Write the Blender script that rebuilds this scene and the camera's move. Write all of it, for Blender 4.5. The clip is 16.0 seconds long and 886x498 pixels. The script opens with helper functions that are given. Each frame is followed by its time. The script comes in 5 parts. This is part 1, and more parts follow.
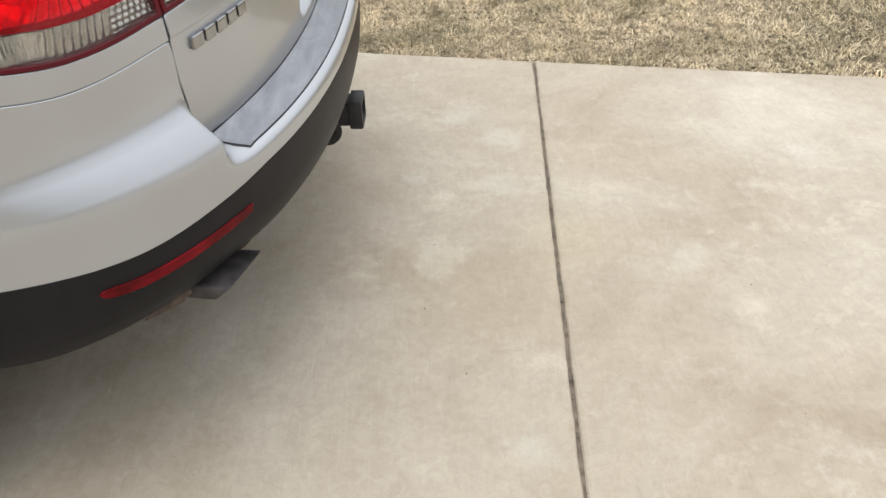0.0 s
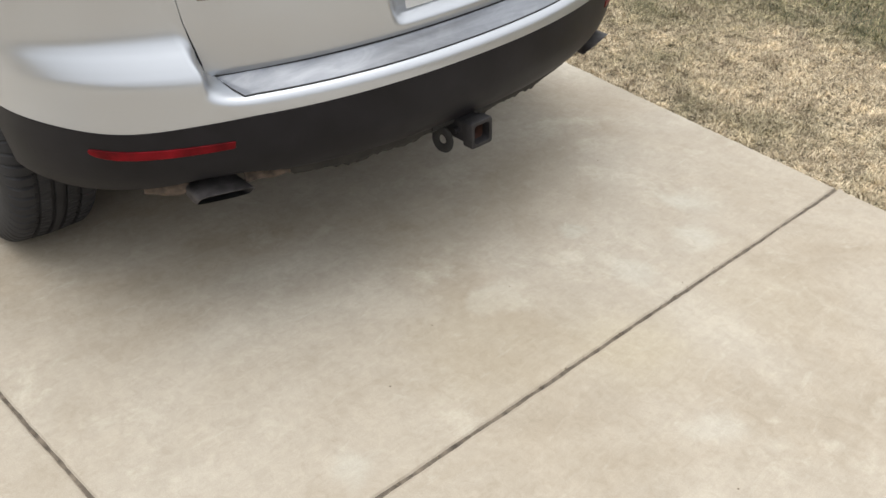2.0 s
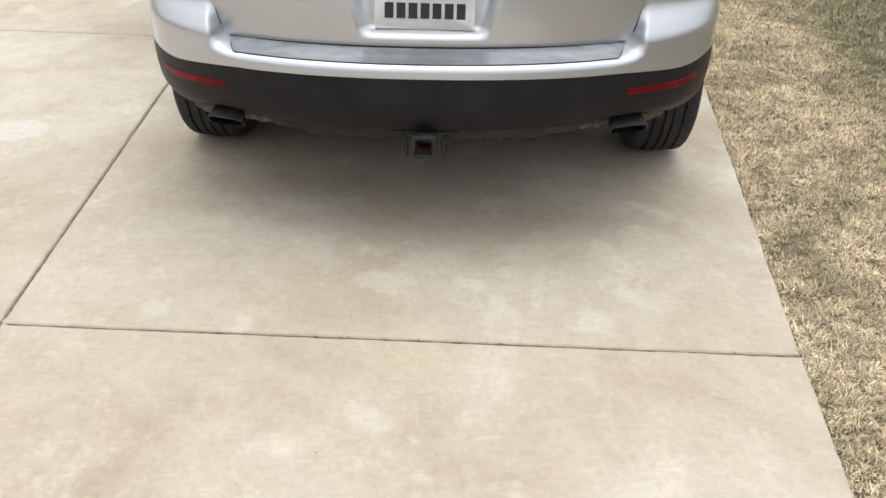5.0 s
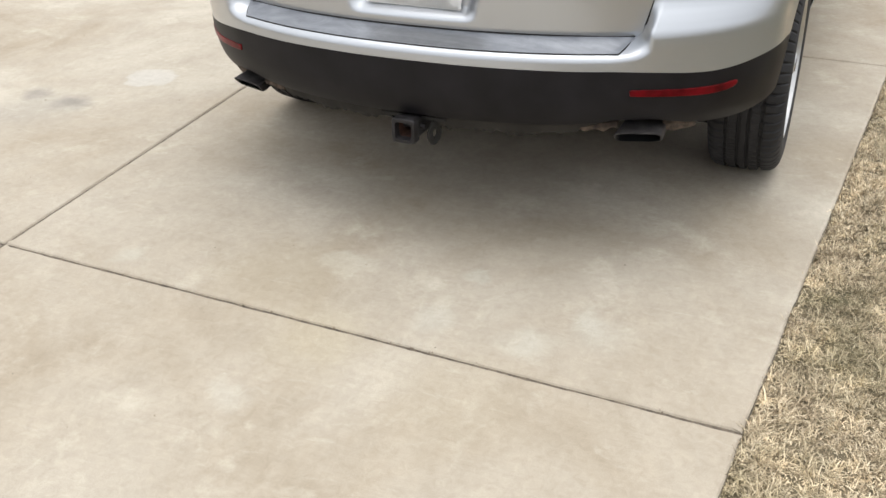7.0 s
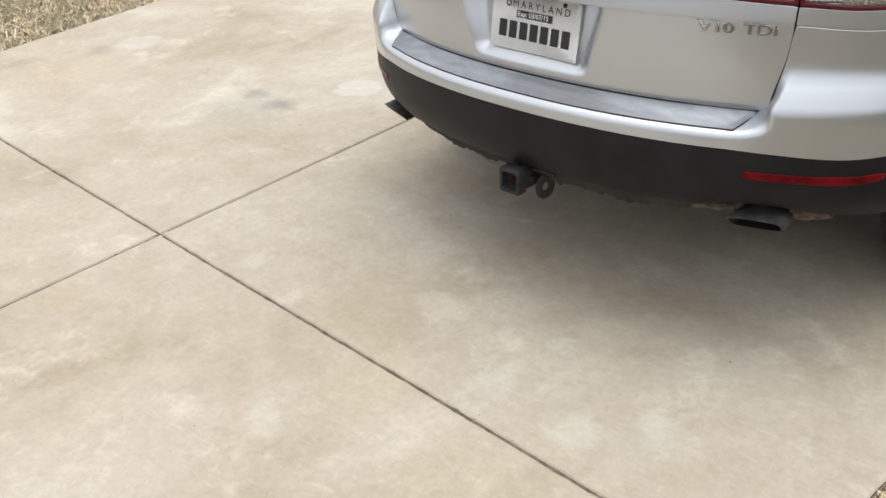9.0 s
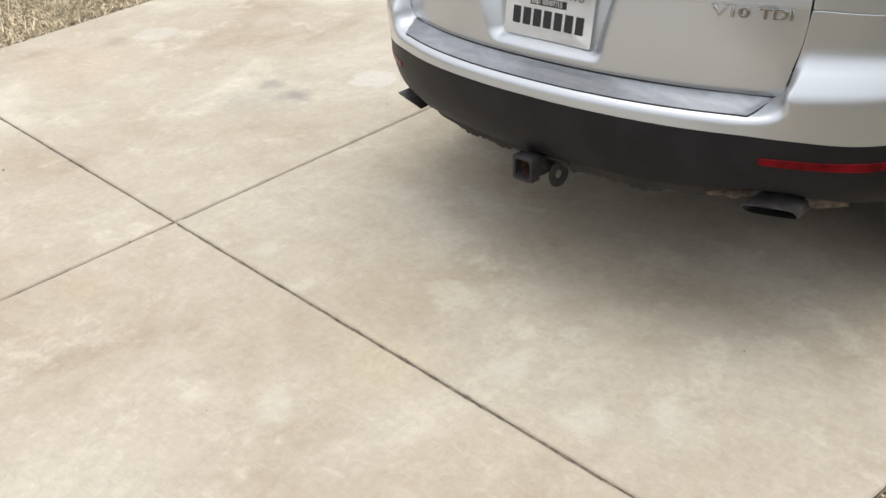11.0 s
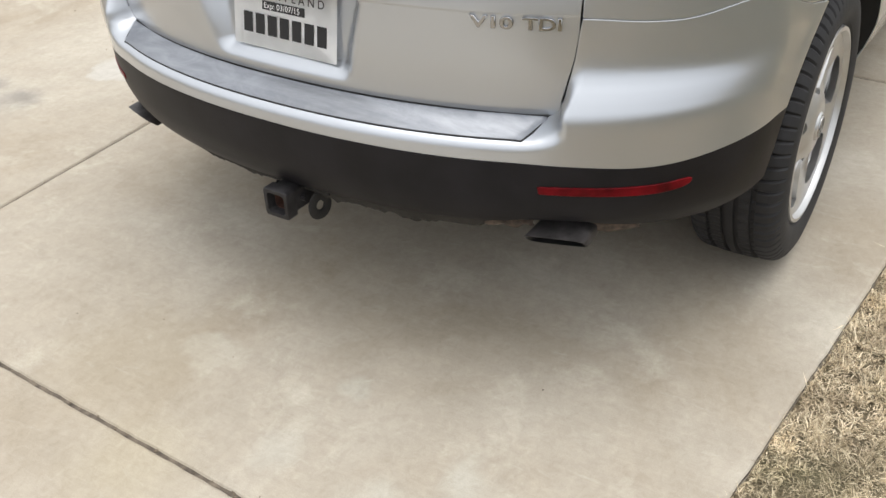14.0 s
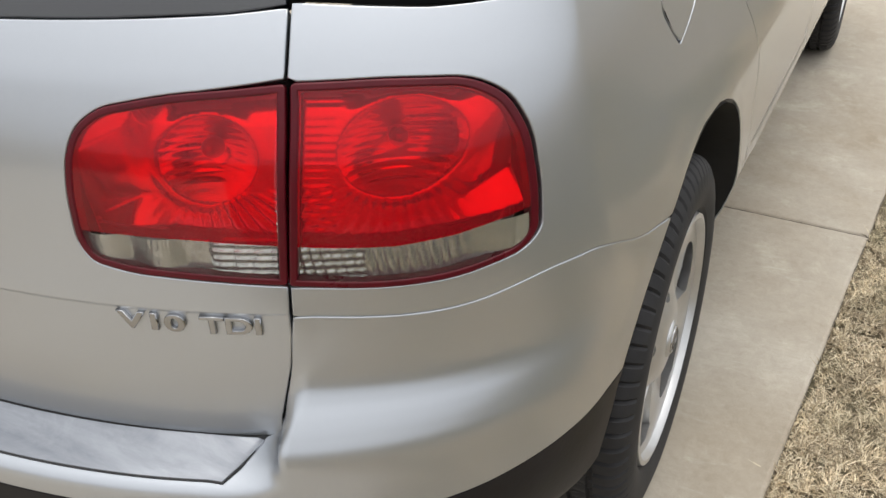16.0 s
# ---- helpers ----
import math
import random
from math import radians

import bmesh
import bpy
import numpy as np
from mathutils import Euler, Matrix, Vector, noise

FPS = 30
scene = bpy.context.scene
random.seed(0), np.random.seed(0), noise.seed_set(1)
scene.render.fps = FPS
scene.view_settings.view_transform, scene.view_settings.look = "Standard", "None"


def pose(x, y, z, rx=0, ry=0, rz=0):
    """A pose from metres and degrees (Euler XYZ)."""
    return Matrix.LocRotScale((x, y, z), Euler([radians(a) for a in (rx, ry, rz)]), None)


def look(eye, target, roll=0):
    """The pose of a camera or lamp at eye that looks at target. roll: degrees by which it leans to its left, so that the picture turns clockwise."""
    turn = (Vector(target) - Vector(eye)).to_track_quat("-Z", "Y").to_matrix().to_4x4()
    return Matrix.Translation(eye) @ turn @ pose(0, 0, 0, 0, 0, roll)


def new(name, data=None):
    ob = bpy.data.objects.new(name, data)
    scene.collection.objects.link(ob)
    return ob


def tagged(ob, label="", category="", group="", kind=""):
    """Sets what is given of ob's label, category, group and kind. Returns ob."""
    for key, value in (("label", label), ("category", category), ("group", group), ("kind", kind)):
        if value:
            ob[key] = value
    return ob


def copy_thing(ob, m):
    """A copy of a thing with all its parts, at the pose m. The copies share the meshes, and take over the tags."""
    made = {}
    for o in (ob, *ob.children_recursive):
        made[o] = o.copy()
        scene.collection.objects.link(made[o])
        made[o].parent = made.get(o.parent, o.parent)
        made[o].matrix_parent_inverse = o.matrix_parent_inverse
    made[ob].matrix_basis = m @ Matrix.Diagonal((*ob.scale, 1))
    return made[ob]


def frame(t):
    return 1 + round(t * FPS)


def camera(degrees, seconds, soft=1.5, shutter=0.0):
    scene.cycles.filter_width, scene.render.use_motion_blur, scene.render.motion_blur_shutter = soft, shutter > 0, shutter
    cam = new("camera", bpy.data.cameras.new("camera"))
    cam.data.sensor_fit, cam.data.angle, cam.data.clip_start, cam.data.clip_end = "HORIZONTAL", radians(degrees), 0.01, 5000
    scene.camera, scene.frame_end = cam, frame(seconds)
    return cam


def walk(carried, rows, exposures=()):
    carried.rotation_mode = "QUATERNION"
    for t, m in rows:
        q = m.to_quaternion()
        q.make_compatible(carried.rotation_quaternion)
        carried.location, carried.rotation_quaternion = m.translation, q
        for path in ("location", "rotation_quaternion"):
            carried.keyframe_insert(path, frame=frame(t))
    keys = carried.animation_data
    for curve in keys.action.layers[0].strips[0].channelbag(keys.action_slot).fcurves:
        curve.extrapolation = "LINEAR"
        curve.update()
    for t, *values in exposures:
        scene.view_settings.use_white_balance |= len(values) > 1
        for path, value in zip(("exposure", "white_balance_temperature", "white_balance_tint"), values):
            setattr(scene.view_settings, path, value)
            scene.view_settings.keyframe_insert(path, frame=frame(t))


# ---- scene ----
from mathutils.geometry import delaunay_2d_cdt

cam = camera(51.09, 16.20)
PATH = [
    (0, (0.009, 0.215, 1.475), (0.050, 1.823, 0.287), -0.01),
    (0.5, (0.378, 0.156, 1.490), (0.098, 1.755, 0.321), 0.53),
    (1, (0.703, 0.269, 1.471), (0.129, 1.795, 0.313), 1.15),
    (1.5, (1.012, 0.469, 1.480), (0.123, 1.844, 0.332), -0.07),
    (2, (1.319, 0.663, 1.497), (0.164, 1.844, 0.370), 0.53),
    (2.5, (1.571, 0.919, 1.524), (0.204, 1.920, 0.462), 2.30),
    (3, (1.805, 1.180, 1.534), (0.251, 2.017, 0.593), 3.26),
    (3.5, (2.121, 1.365, 1.575), (0.432, 2.016, 0.724), 3.35),
    (4, (2.257, 1.616, 1.557), (0.542, 2.097, 0.647), 3.26),
    (4.5, (2.371, 1.974, 1.535), (0.645, 2.268, 0.568), 2.99),
    (5, (2.546, 2.266, 1.535), (0.807, 2.330, 0.549), 1.77),
    (5.2, (2.557, 2.384, 1.496), (0.809, 2.360, 0.524), 1.57),
    (7.3, (2.062, 3.415, 1.481), (0.499, 2.745, 0.428), -1.92),
    (7.5, (1.963, 3.465, 1.527), (0.428, 2.769, 0.450), -2.43),
    (8, (1.811, 3.559, 1.514), (0.353, 2.680, 0.464), -2.46),
    (8.5, (1.768, 3.710, 1.536), (0.445, 2.607, 0.519), -2.92),
    (9, (1.739, 3.768, 1.540), (0.471, 2.589, 0.540), -3.10),
    (9.5, (1.725, 3.813, 1.538), (0.462, 2.623, 0.544), -3.09),
    (9.7, (1.724, 3.832, 1.541), (0.476, 2.626, 0.548), -3.50),
    (11.8, (1.745, 3.757, 1.500), (0.510, 2.553, 0.489), -3.35),
    (12, (1.720, 3.799, 1.502), (0.503, 2.578, 0.488), -3.48),
    (12.5, (1.710, 3.822, 1.525), (0.478, 2.621, 0.506), -3.36),
    (13, (1.691, 3.822, 1.495), (0.392, 2.689, 0.481), -2.72),
    (13.5, (1.520, 3.753, 1.497), (0.174, 2.744, 0.415), -2.22),
    (14, (1.285, 3.619, 1.550), (-0.120, 2.769, 0.408), -2.17),
    (14.5, (1.013, 3.637, 1.540), (-0.456, 2.899, 0.401), -1.70),
    (15, (0.752, 3.665, 1.585), (-0.753, 2.968, 0.468), -1.35),
    (15.5, (0.539, 3.575, 1.580), (-1.000, 2.919, 0.484), -0.72),
    (16, (0.440, 3.495, 1.575), (-1.102, 2.849, 0.477), -0.27),
]
walk(cam, [(t, look(eye, target, roll)) for t, eye, target, roll in PATH], [(0, 0.53), (2, 0.56), (3.5, 0.74), (5.2, 0.68), (7.5, 0.58), (9, 0.58), (12.5, 0.57), (13.5, 0.53), (14, 0.60), (14.5, 0.78), (15, 0.88), (15.5, 0.68), (16, 0.44)])

# ---- world and light ----
world = bpy.data.worlds.new("overcast_sky")
scene.world = world
world.use_nodes = True
wn = world.node_tree
wn.nodes.clear()
sky = wn.nodes.new("ShaderNodeTexSky")
sky.sky_type = "NISHITA"
sky.sun_disc = False
sky.sun_elevation = radians(78)
sky.sun_rotation = radians(282)
sky.air_density, sky.dust_density, sky.ozone_density = 1.0, 7.0, 1.0
hs = wn.nodes.new("ShaderNodeHueSaturation")
hs.inputs["Saturation"].default_value = 0.22
# a closed cloud cover, brighter overhead than at the horizon
way = wn.nodes.new("ShaderNodeTexCoord")
height = wn.nodes.new("ShaderNodeSeparateXYZ")
wn.links.new(way.outputs["Generated"], height.inputs[0])
cover = wn.nodes.new("ShaderNodeValToRGB")
cover.color_ramp.elements[0].color = (0.44, 0.45, 0.465, 1)
cover.color_ramp.elements[1].color = (1.08, 1.095, 1.11, 1)
wn.links.new(height.outputs["Z"], cover.inputs[0])
veil = wn.nodes.new("ShaderNodeVectorMath")
veil.operation = "SCALE"
veil.inputs["Scale"].default_value = 11.0
wn.links.new(cover.outputs[0], veil.inputs[0])
cloud = wn.nodes.new("ShaderNodeMix")
cloud.data_type = "RGBA"
cloud.inputs[0].default_value = 0.75
wn.links.new(veil.outputs[0], cloud.inputs[7])
bg = wn.nodes.new("ShaderNodeBackground")
bg.inputs["Strength"].default_value = 0.125
wo = wn.nodes.new("ShaderNodeOutputWorld")
wn.links.new(sky.outputs[0], hs.inputs["Color"])
wn.links.new(hs.outputs[0], cloud.inputs[6])
wn.links.new(cloud.outputs[2], bg.inputs[0])
wn.links.new(bg.outputs[0], wo.inputs[0])

sun = new("sun", bpy.data.lights.new("sun", "SUN"))
sun.data.energy = 0.8
sun.data.angle = radians(60)
sun.data.color = (1.0, 0.96, 0.9)
sun.matrix_world = look((-1.4, 1.6, 9.4), (0, 1.9, 0))


# ---- materials ----
def mat(name):
    m = bpy.data.materials.new(name)
    m.use_nodes = True
    nt = m.node_tree
    return m, nt, nt.nodes["Principled BSDF"]


def link(nt, a, b):
    nt.links.new(a, b)


def position(nt):
    return nt.nodes.new("ShaderNodeNewGeometry").outputs["Position"]


def object_xyz(nt):
    return nt.nodes.new("ShaderNodeTexCoord").outputs["Object"]


def noise_tex(nt, vec, scale, detail=4.0, rough=0.55, stretch=None, distort=0.0):
    if stretch:
        mp = nt.nodes.new("ShaderNodeMapping")
        mp.inputs["Scale"].default_value = stretch
        link(nt, vec, mp.inputs["Vector"])
        vec = mp.outputs[0]
    n = nt.nodes.new("ShaderNodeTexNoise")
    n.inputs["Scale"].default_value = scale
    n.inputs["Detail"].default_value = detail
    n.inputs["Roughness"].default_value = rough
    n.inputs["Distortion"].default_value = distort
    link(nt, vec, n.inputs["Vector"])
    return n.outputs["Fac"]


def ramp(nt, fac, stops):
    r = nt.nodes.new("ShaderNodeValToRGB")
    el = r.color_ramp.elements
    while len(el) < len(stops):
        el.new(0.5)
    for e, (pos, col) in zip(el, stops):
        e.position = pos
        e.color = (*col, 1) if len(col) == 3 else col
    link(nt, fac, r.inputs[0])
    return r.outputs[0]


def mix(nt, fac, a, b, blend="MIX"):
    m = nt.nodes.new("ShaderNodeMix")
    m.data_type = "RGBA"
    m.blend_type = blend
    for sock, v in ((m.inputs[0], fac), (m.inputs[6], a), (m.inputs[7], b)):
        if hasattr(v, "links"):
            link(nt, v, sock)
        elif isinstance(v, (int, float)):
            sock.default_value = v
        else:
            sock.default_value = (*v, 1)
    return m.outputs[2]


def math_node(nt, op, a, b=0.0, clamp=False):
    m = nt.nodes.new("ShaderNodeMath")
    m.operation = op
    m.use_clamp = clamp
    for sock, v in ((m.inputs[0], a), (m.inputs[1], b)):
        if hasattr(v, "links"):
            link(nt, v, sock)
        else:
            sock.default_value = v
    return m.outputs[0]


def bump(nt, bsdf, height, strength, distance):
    b = nt.nodes.new("ShaderNodeBump")
    b.inputs["Strength"].default_value = strength
    b.inputs["Distance"].default_value = distance
    link(nt, height, b.inputs["Height"])
    link(nt, b.outputs[0], bsdf.inputs["Normal"])
    return b


def plain(name, col, rough=0.5, metal=0.0, var=0.12, scale=30.0, bump_d=0.0, coat=0.0, spec=0.5):
    m, nt, b = mat(name)
    f = noise_tex(nt, object_xyz(nt), scale, 5)
    lo = tuple(c * (1 - var) for c in col)
    hi = tuple(min(1, c * (1 + var)) for c in col)
    link(nt, ramp(nt, f, [(0.3, lo), (0.7, hi)]), b.inputs["Base Color"])
    b.inputs["Metallic"].default_value = metal
    r = nt.nodes.new("ShaderNodeMapRange")
    r.inputs["To Min"].default_value = max(0.02, rough - 0.08)
    r.inputs["To Max"].default_value = min(1.0, rough + 0.08)
    link(nt, noise_tex(nt, object_xyz(nt), scale * 0.3, 4), r.inputs["Value"])
    link(nt, r.outputs[0], b.inputs["Roughness"])
    b.inputs["Specular IOR Level"].default_value = spec
    b.inputs["Coat Weight"].default_value = coat
    b.inputs["Coat Roughness"].default_value = 0.05
    if bump_d:
        bump(nt, b, noise_tex(nt, object_xyz(nt), scale * 12, 3), 0.5, bump_d)
    return m


def make_paint():
    m, nt, b = mat("silver_paint")
    o = object_xyz(nt)
    flake = noise_tex(nt, o, 2600, 1)
    dust = noise_tex(nt, o, 5, 6, 0.65)
    col = mix(nt, math_node(nt, "MULTIPLY", dust, 0.25), (0.46, 0.483, 0.52), (0.425, 0.445, 0.473))
    col = mix(nt, 0.18, col, ramp(nt, flake, [(0.35, (0.37, 0.385, 0.41)), (0.65, (0.70, 0.725, 0.76))]))
    link(nt, col, b.inputs["Base Color"])
    b.inputs["Metallic"].default_value = 0.8
    r = nt.nodes.new("ShaderNodeMapRange")
    r.inputs["To Min"].default_value, r.inputs["To Max"].default_value = 0.30, 0.35
    link(nt, dust, r.inputs["Value"])
    link(nt, r.outputs[0], b.inputs["Roughness"])
    b.inputs["Coat Weight"].default_value = 1.0
    b.inputs["Coat Roughness"].default_value = 0.06
    return m


PAINT = make_paint()
CLADDING = plain("dark_grey_plastic", (0.0100, 0.0093, 0.0112), 0.46, 0, 0.3, 9, 0.0004, spec=0.20)
BLACK = plain("black_plastic", (0.012, 0.012, 0.013), 0.6, 0, 0.2, 20)
UNDER = plain("dirty_underbody", (0.014, 0.013, 0.012), 0.85, 0, 0.4, 9, 0.001)
TRAY = plain("dusty_grey_undertray", (0.021, 0.019, 0.017), 0.9, 0, 0.6, 7, 0.001)
TORN = plain("dusty_torn_plastic", (0.085, 0.062, 0.046), 0.9, 0, 0.7, 40, 0.001)
RUBBER = plain("tyre_rubber", (0.013, 0.0125, 0.014), 0.72, 0, 0.35, 18, 0.0005)
ALLOY = plain("silver_alloy", (0.54, 0.54, 0.54), 0.34, 0.75, 0.06, 20, 0, 0.3)
CHROME = plain("chrome", (0.6, 0.6, 0.61), 0.1, 1.0, 0.06, 40)
STEEL = plain("worn_steel", (0.024, 0.0225, 0.024), 0.5, 0.15, 0.5, 25, 0.0004, spec=0.3)
EXHAUST = plain("sooty_exhaust_steel", (0.060, 0.055, 0.055), 0.45, 0.3, 0.6, 22, 0.0003, spec=0.3)
RUST = plain("rusty_steel", (0.062, 0.026, 0.017), 0.85, 0.0, 0.5, 40, 0.0006)
DARK_CHROME = plain("dark_emblem_field", (0.03, 0.03, 0.035), 0.25, 0.2, 0.1, 30)
WHITE = plain("plate_white", (0.90, 0.90, 0.90), 0.45, 0, 0.03, 30)
INK = plain("black_ink", (0.012, 0.012, 0.014), 0.55, 0, 0.1, 30)
TRIM = plain("black_door_trim", (0.016, 0.017, 0.024), 0.5, 0, 0.2, 8, 0.0003)


def make_strip():
    m, nt, b = mat("brushed_step_film")
    o = object_xyz(nt)
    s = noise_tex(nt, o, 60, 5, 0.6, (1, 0.08, 1))
    worn = ramp(nt, noise_tex(nt, o, 16, 6, 0.7, (1, 0.4, 1), 1.2), [(0.42, (0, 0, 0)), (0.68, (1, 1, 1))])
    col = ramp(nt, s, [(0.3, (0.205, 0.216, 0.240)), (0.7, (0.275, 0.287, 0.312))])
    link(nt, mix(nt, math_node(nt, "MULTIPLY", worn, 0.22), col, (0.55, 0.57, 0.60)), b.inputs["Base Color"])
    b.inputs["Metallic"].default_value = 0.85
    r = nt.nodes.new("ShaderNodeMapRange")
    r.inputs["To Min"].default_value, r.inputs["To Max"].default_value = 0.27, 0.35
    link(nt, noise_tex(nt, o, 12, 6, 0.7, (1, 0.5, 1), 1.5), r.inputs["Value"])
    link(nt, r.outputs[0], b.inputs["Roughness"])
    bump(nt, b, noise_tex(nt, o, 7, 3), 0.25, 0.003)
    return m


STRIP = make_strip()


def make_lens(name, col, gloss_rough=0.03, body=0.0):
    m, nt, b = mat(name)
    nt.nodes.remove(b)
    out = nt.nodes["Material Output"]
    tr = nt.nodes.new("ShaderNodeBsdfTransparent")
    tr.inputs[0].default_value = (*col, 1)
    df = nt.nodes.new("ShaderNodeBsdfDiffuse")
    df.inputs[0].default_value = (*[c * 0.92 for c in col], 1)
    tint = nt.nodes.new("ShaderNodeMixShader")
    tint.inputs[0].default_value = body
    link(nt, tr.outputs[0], tint.inputs[1])
    link(nt, df.outputs[0], tint.inputs[2])
    gl = nt.nodes.new("ShaderNodeBsdfGlossy")
    gl.inputs["Roughness"].default_value = gloss_rough
    fr = nt.nodes.new("ShaderNodeFresnel")
    fr.inputs["IOR"].default_value = 1.45
    mx = nt.nodes.new("ShaderNodeMixShader")
    link(nt, fr.outputs[0], mx.inputs[0])
    link(nt, tint.outputs[0], mx.inputs[1])
    link(nt, gl.outputs[0], mx.inputs[2])
    link(nt, mx.outputs[0], out.inputs["Surface"])
    return m


def make_prism():
    """Silvered band under fine upright ribs."""
    m, nt, b = mat("chrome_prism")
    o = object_xyz(nt)
    b.inputs["Base Color"].default_value = (0.58, 0.57, 0.545, 1)
    b.inputs["Metallic"].default_value = 0.85
    b.inputs["Roughness"].default_value = 0.16
    bump(nt, b, noise_tex(nt, o, 300, 2, 0.5, (1, 1, 0.12)), 0.7, 0.002)
    return m


RED_LENS = make_lens("red_lens", (1.0, 0.012, 0.034), 0.03, 0.16)
CLEAR_LENS = make_lens("clear_lens", (0.93, 0.93, 0.92))
REFLECTOR = plain("silvered_reflector", (0.95, 0.95, 0.95), 0.13, 0.92, 0.05, 60)
PRISM = make_prism()
DISC = plain("brake_disc_steel", (0.20, 0.19, 0.18), 0.5, 0.6, 0.2, 30)
BARREL_GREY = plain("dark_grey_alloy", (0.13, 0.125, 0.12), 0.55, 0.4, 0.4, 25)
BADGE = plain("satin_chrome_badge", (0.36, 0.36, 0.365), 0.13, 1.0, 0.08, 40)
REFLECTOR_DARK = plain("dull_reflector_wall", (0.42, 0.42, 0.42), 0.3, 0.9, 0.2, 30)
RED_RIM = plain("dark_red_rim", (0.085, 0.002, 0.008), 0.3, 0, 0.15, 30, 0, 0, 0.3)
RED_BAR = plain("red_reflector", (0.115, 0.003, 0.006), 0.32, 0, 0.7, 14, 0, 0, 0.10)
GLASS = plain("dark_tinted_glass", (0.012, 0.013, 0.016), 0.04, 0, 0.1, 5, 0, 1.0)


def disc_mask(nt, x, y, r, soft, vec):
    d = nt.nodes.new("ShaderNodeVectorMath")
    d.operation = "DISTANCE"
    link(nt, vec, d.inputs[0])
    d.inputs[1].default_value = (x, y, 0)
    mr = nt.nodes.new("ShaderNodeMapRange")
    mr.interpolation_type = "SMOOTHSTEP"
    mr.inputs["From Min"].default_value, mr.inputs["From Max"].default_value = r - soft, r + soft
    mr.inputs["To Min"].default_value, mr.inputs["To Max"].default_value = 1.0, 0.0
    link(nt, d.outputs["Value"], mr.inputs["Value"])
    return mr.outputs[0]


def make_concrete():
    m, nt, b = mat("driveway_concrete")
    p = position(nt)
    wob = nt.nodes.new("ShaderNodeTexNoise")
    wob.inputs["Scale"].default_value = 9.0
    wob.inputs["Detail"].default_value = 5.0
    link(nt, p, wob.inputs["Vector"])
    off = nt.nodes.new("ShaderNodeVectorMath")
    off.operation = "MULTIPLY_ADD"
    link(nt, wob.outputs["Color"], off.inputs[0])
    off.inputs[1].default_value = (0.16, 0.16, 0)
    link(nt, p, off.inputs[2])
    sub = nt.nodes.new("ShaderNodeVectorMath")
    sub.operation = "SUBTRACT"
    link(nt, off.outputs[0], sub.inputs[0])
    sub.inputs[1].default_value = (0.08, 0.08, 0)
    wp = sub.outputs[0]
    big = noise_tex(nt, p, 1.1, 6, 0.6, None, 0.6)
    col = ramp(nt, big, [(0.30, (0.280, 0.232, 0.170)), (0.42, (0.340, 0.294, 0.230)), (0.55, (0.376, 0.334, 0.272)), (0.68, (0.444, 0.406, 0.340))])
    mid = noise_tex(nt, p, 7, 6, 0.65)
    col = mix(nt, 0.26, col, ramp(nt, mid, [(0.3, (0.36, 0.35, 0.33)), (0.5, (0.5, 0.5, 0.5)), (0.72, (0.64, 0.64, 0.64))]), "OVERLAY")
    pale = ramp(nt, noise_tex(nt, p, 3.2, 8, 0.68, None, 0.3), [(0.56, (0, 0, 0)), (0.68, (1, 1, 1))])
    col = mix(nt, math_node(nt, "MULTIPLY", pale, 0.50), col, (0.520, 0.484, 0.404))
    for x, y, r, soft, c, k in STAINS:
        col = mix(nt, math_node(nt, "MULTIPLY", disc_mask(nt, x, y, r, soft, wp), k), col, c)
    broom = noise_tex(nt, p, 150, 4, 0.65, (1, 0.05, 1), 0.4)
    col = mix(nt, 0.20, col, ramp(nt, broom, [(0.3, (0.42, 0.42, 0.42)), (0.7, (0.58, 0.58, 0.58))]), "OVERLAY")
    fine = noise_tex(nt, p, 38, 6, 0.75, None, 0.8)
    col = mix(nt, 0.50, col, ramp(nt, fine, [(0.3, (0.40, 0.39, 0.37)), (0.5, (0.5, 0.5, 0.5)), (0.7, (0.60, 0.60, 0.60))]), "OVERLAY")
    grain = noise_tex(nt, p, 420, 3, 0.7)
    scuff = ramp(nt, noise_tex(nt, p, 24, 5, 0.7, (1, 0.3, 1), 1.0), [(0.60, (0, 0, 0)), (0.70, (1, 1, 1))])
    col = mix(nt, math_node(nt, "MULTIPLY", scuff, 0.22), col, (0.520, 0.490, 0.420))
    col = mix(nt, 0.45, col, ramp(nt, grain, [(0.3, (0.36, 0.36, 0.36)), (0.7, (0.64, 0.64, 0.64))]), "OVERLAY")
    spots = ramp(nt, noise_tex(nt, p, 120, 2, 0.5), [(0.72, (0, 0, 0)), (0.78, (1, 1, 1))])
    col = mix(nt, math_node(nt, "MULTIPLY", spots, 0.3), col, (0.26, 0.22, 0.17))
    link(nt, col, b.inputs["Base Color"])
    b.inputs["Roughness"].default_value = 0.85
    h = math_node(nt, "ADD", math_node(nt, "MULTIPLY", broom, 0.7), math_node(nt, "MULTIPLY", grain, 0.5))
    bump(nt, b, h, 0.35, 0.0015)
    return m


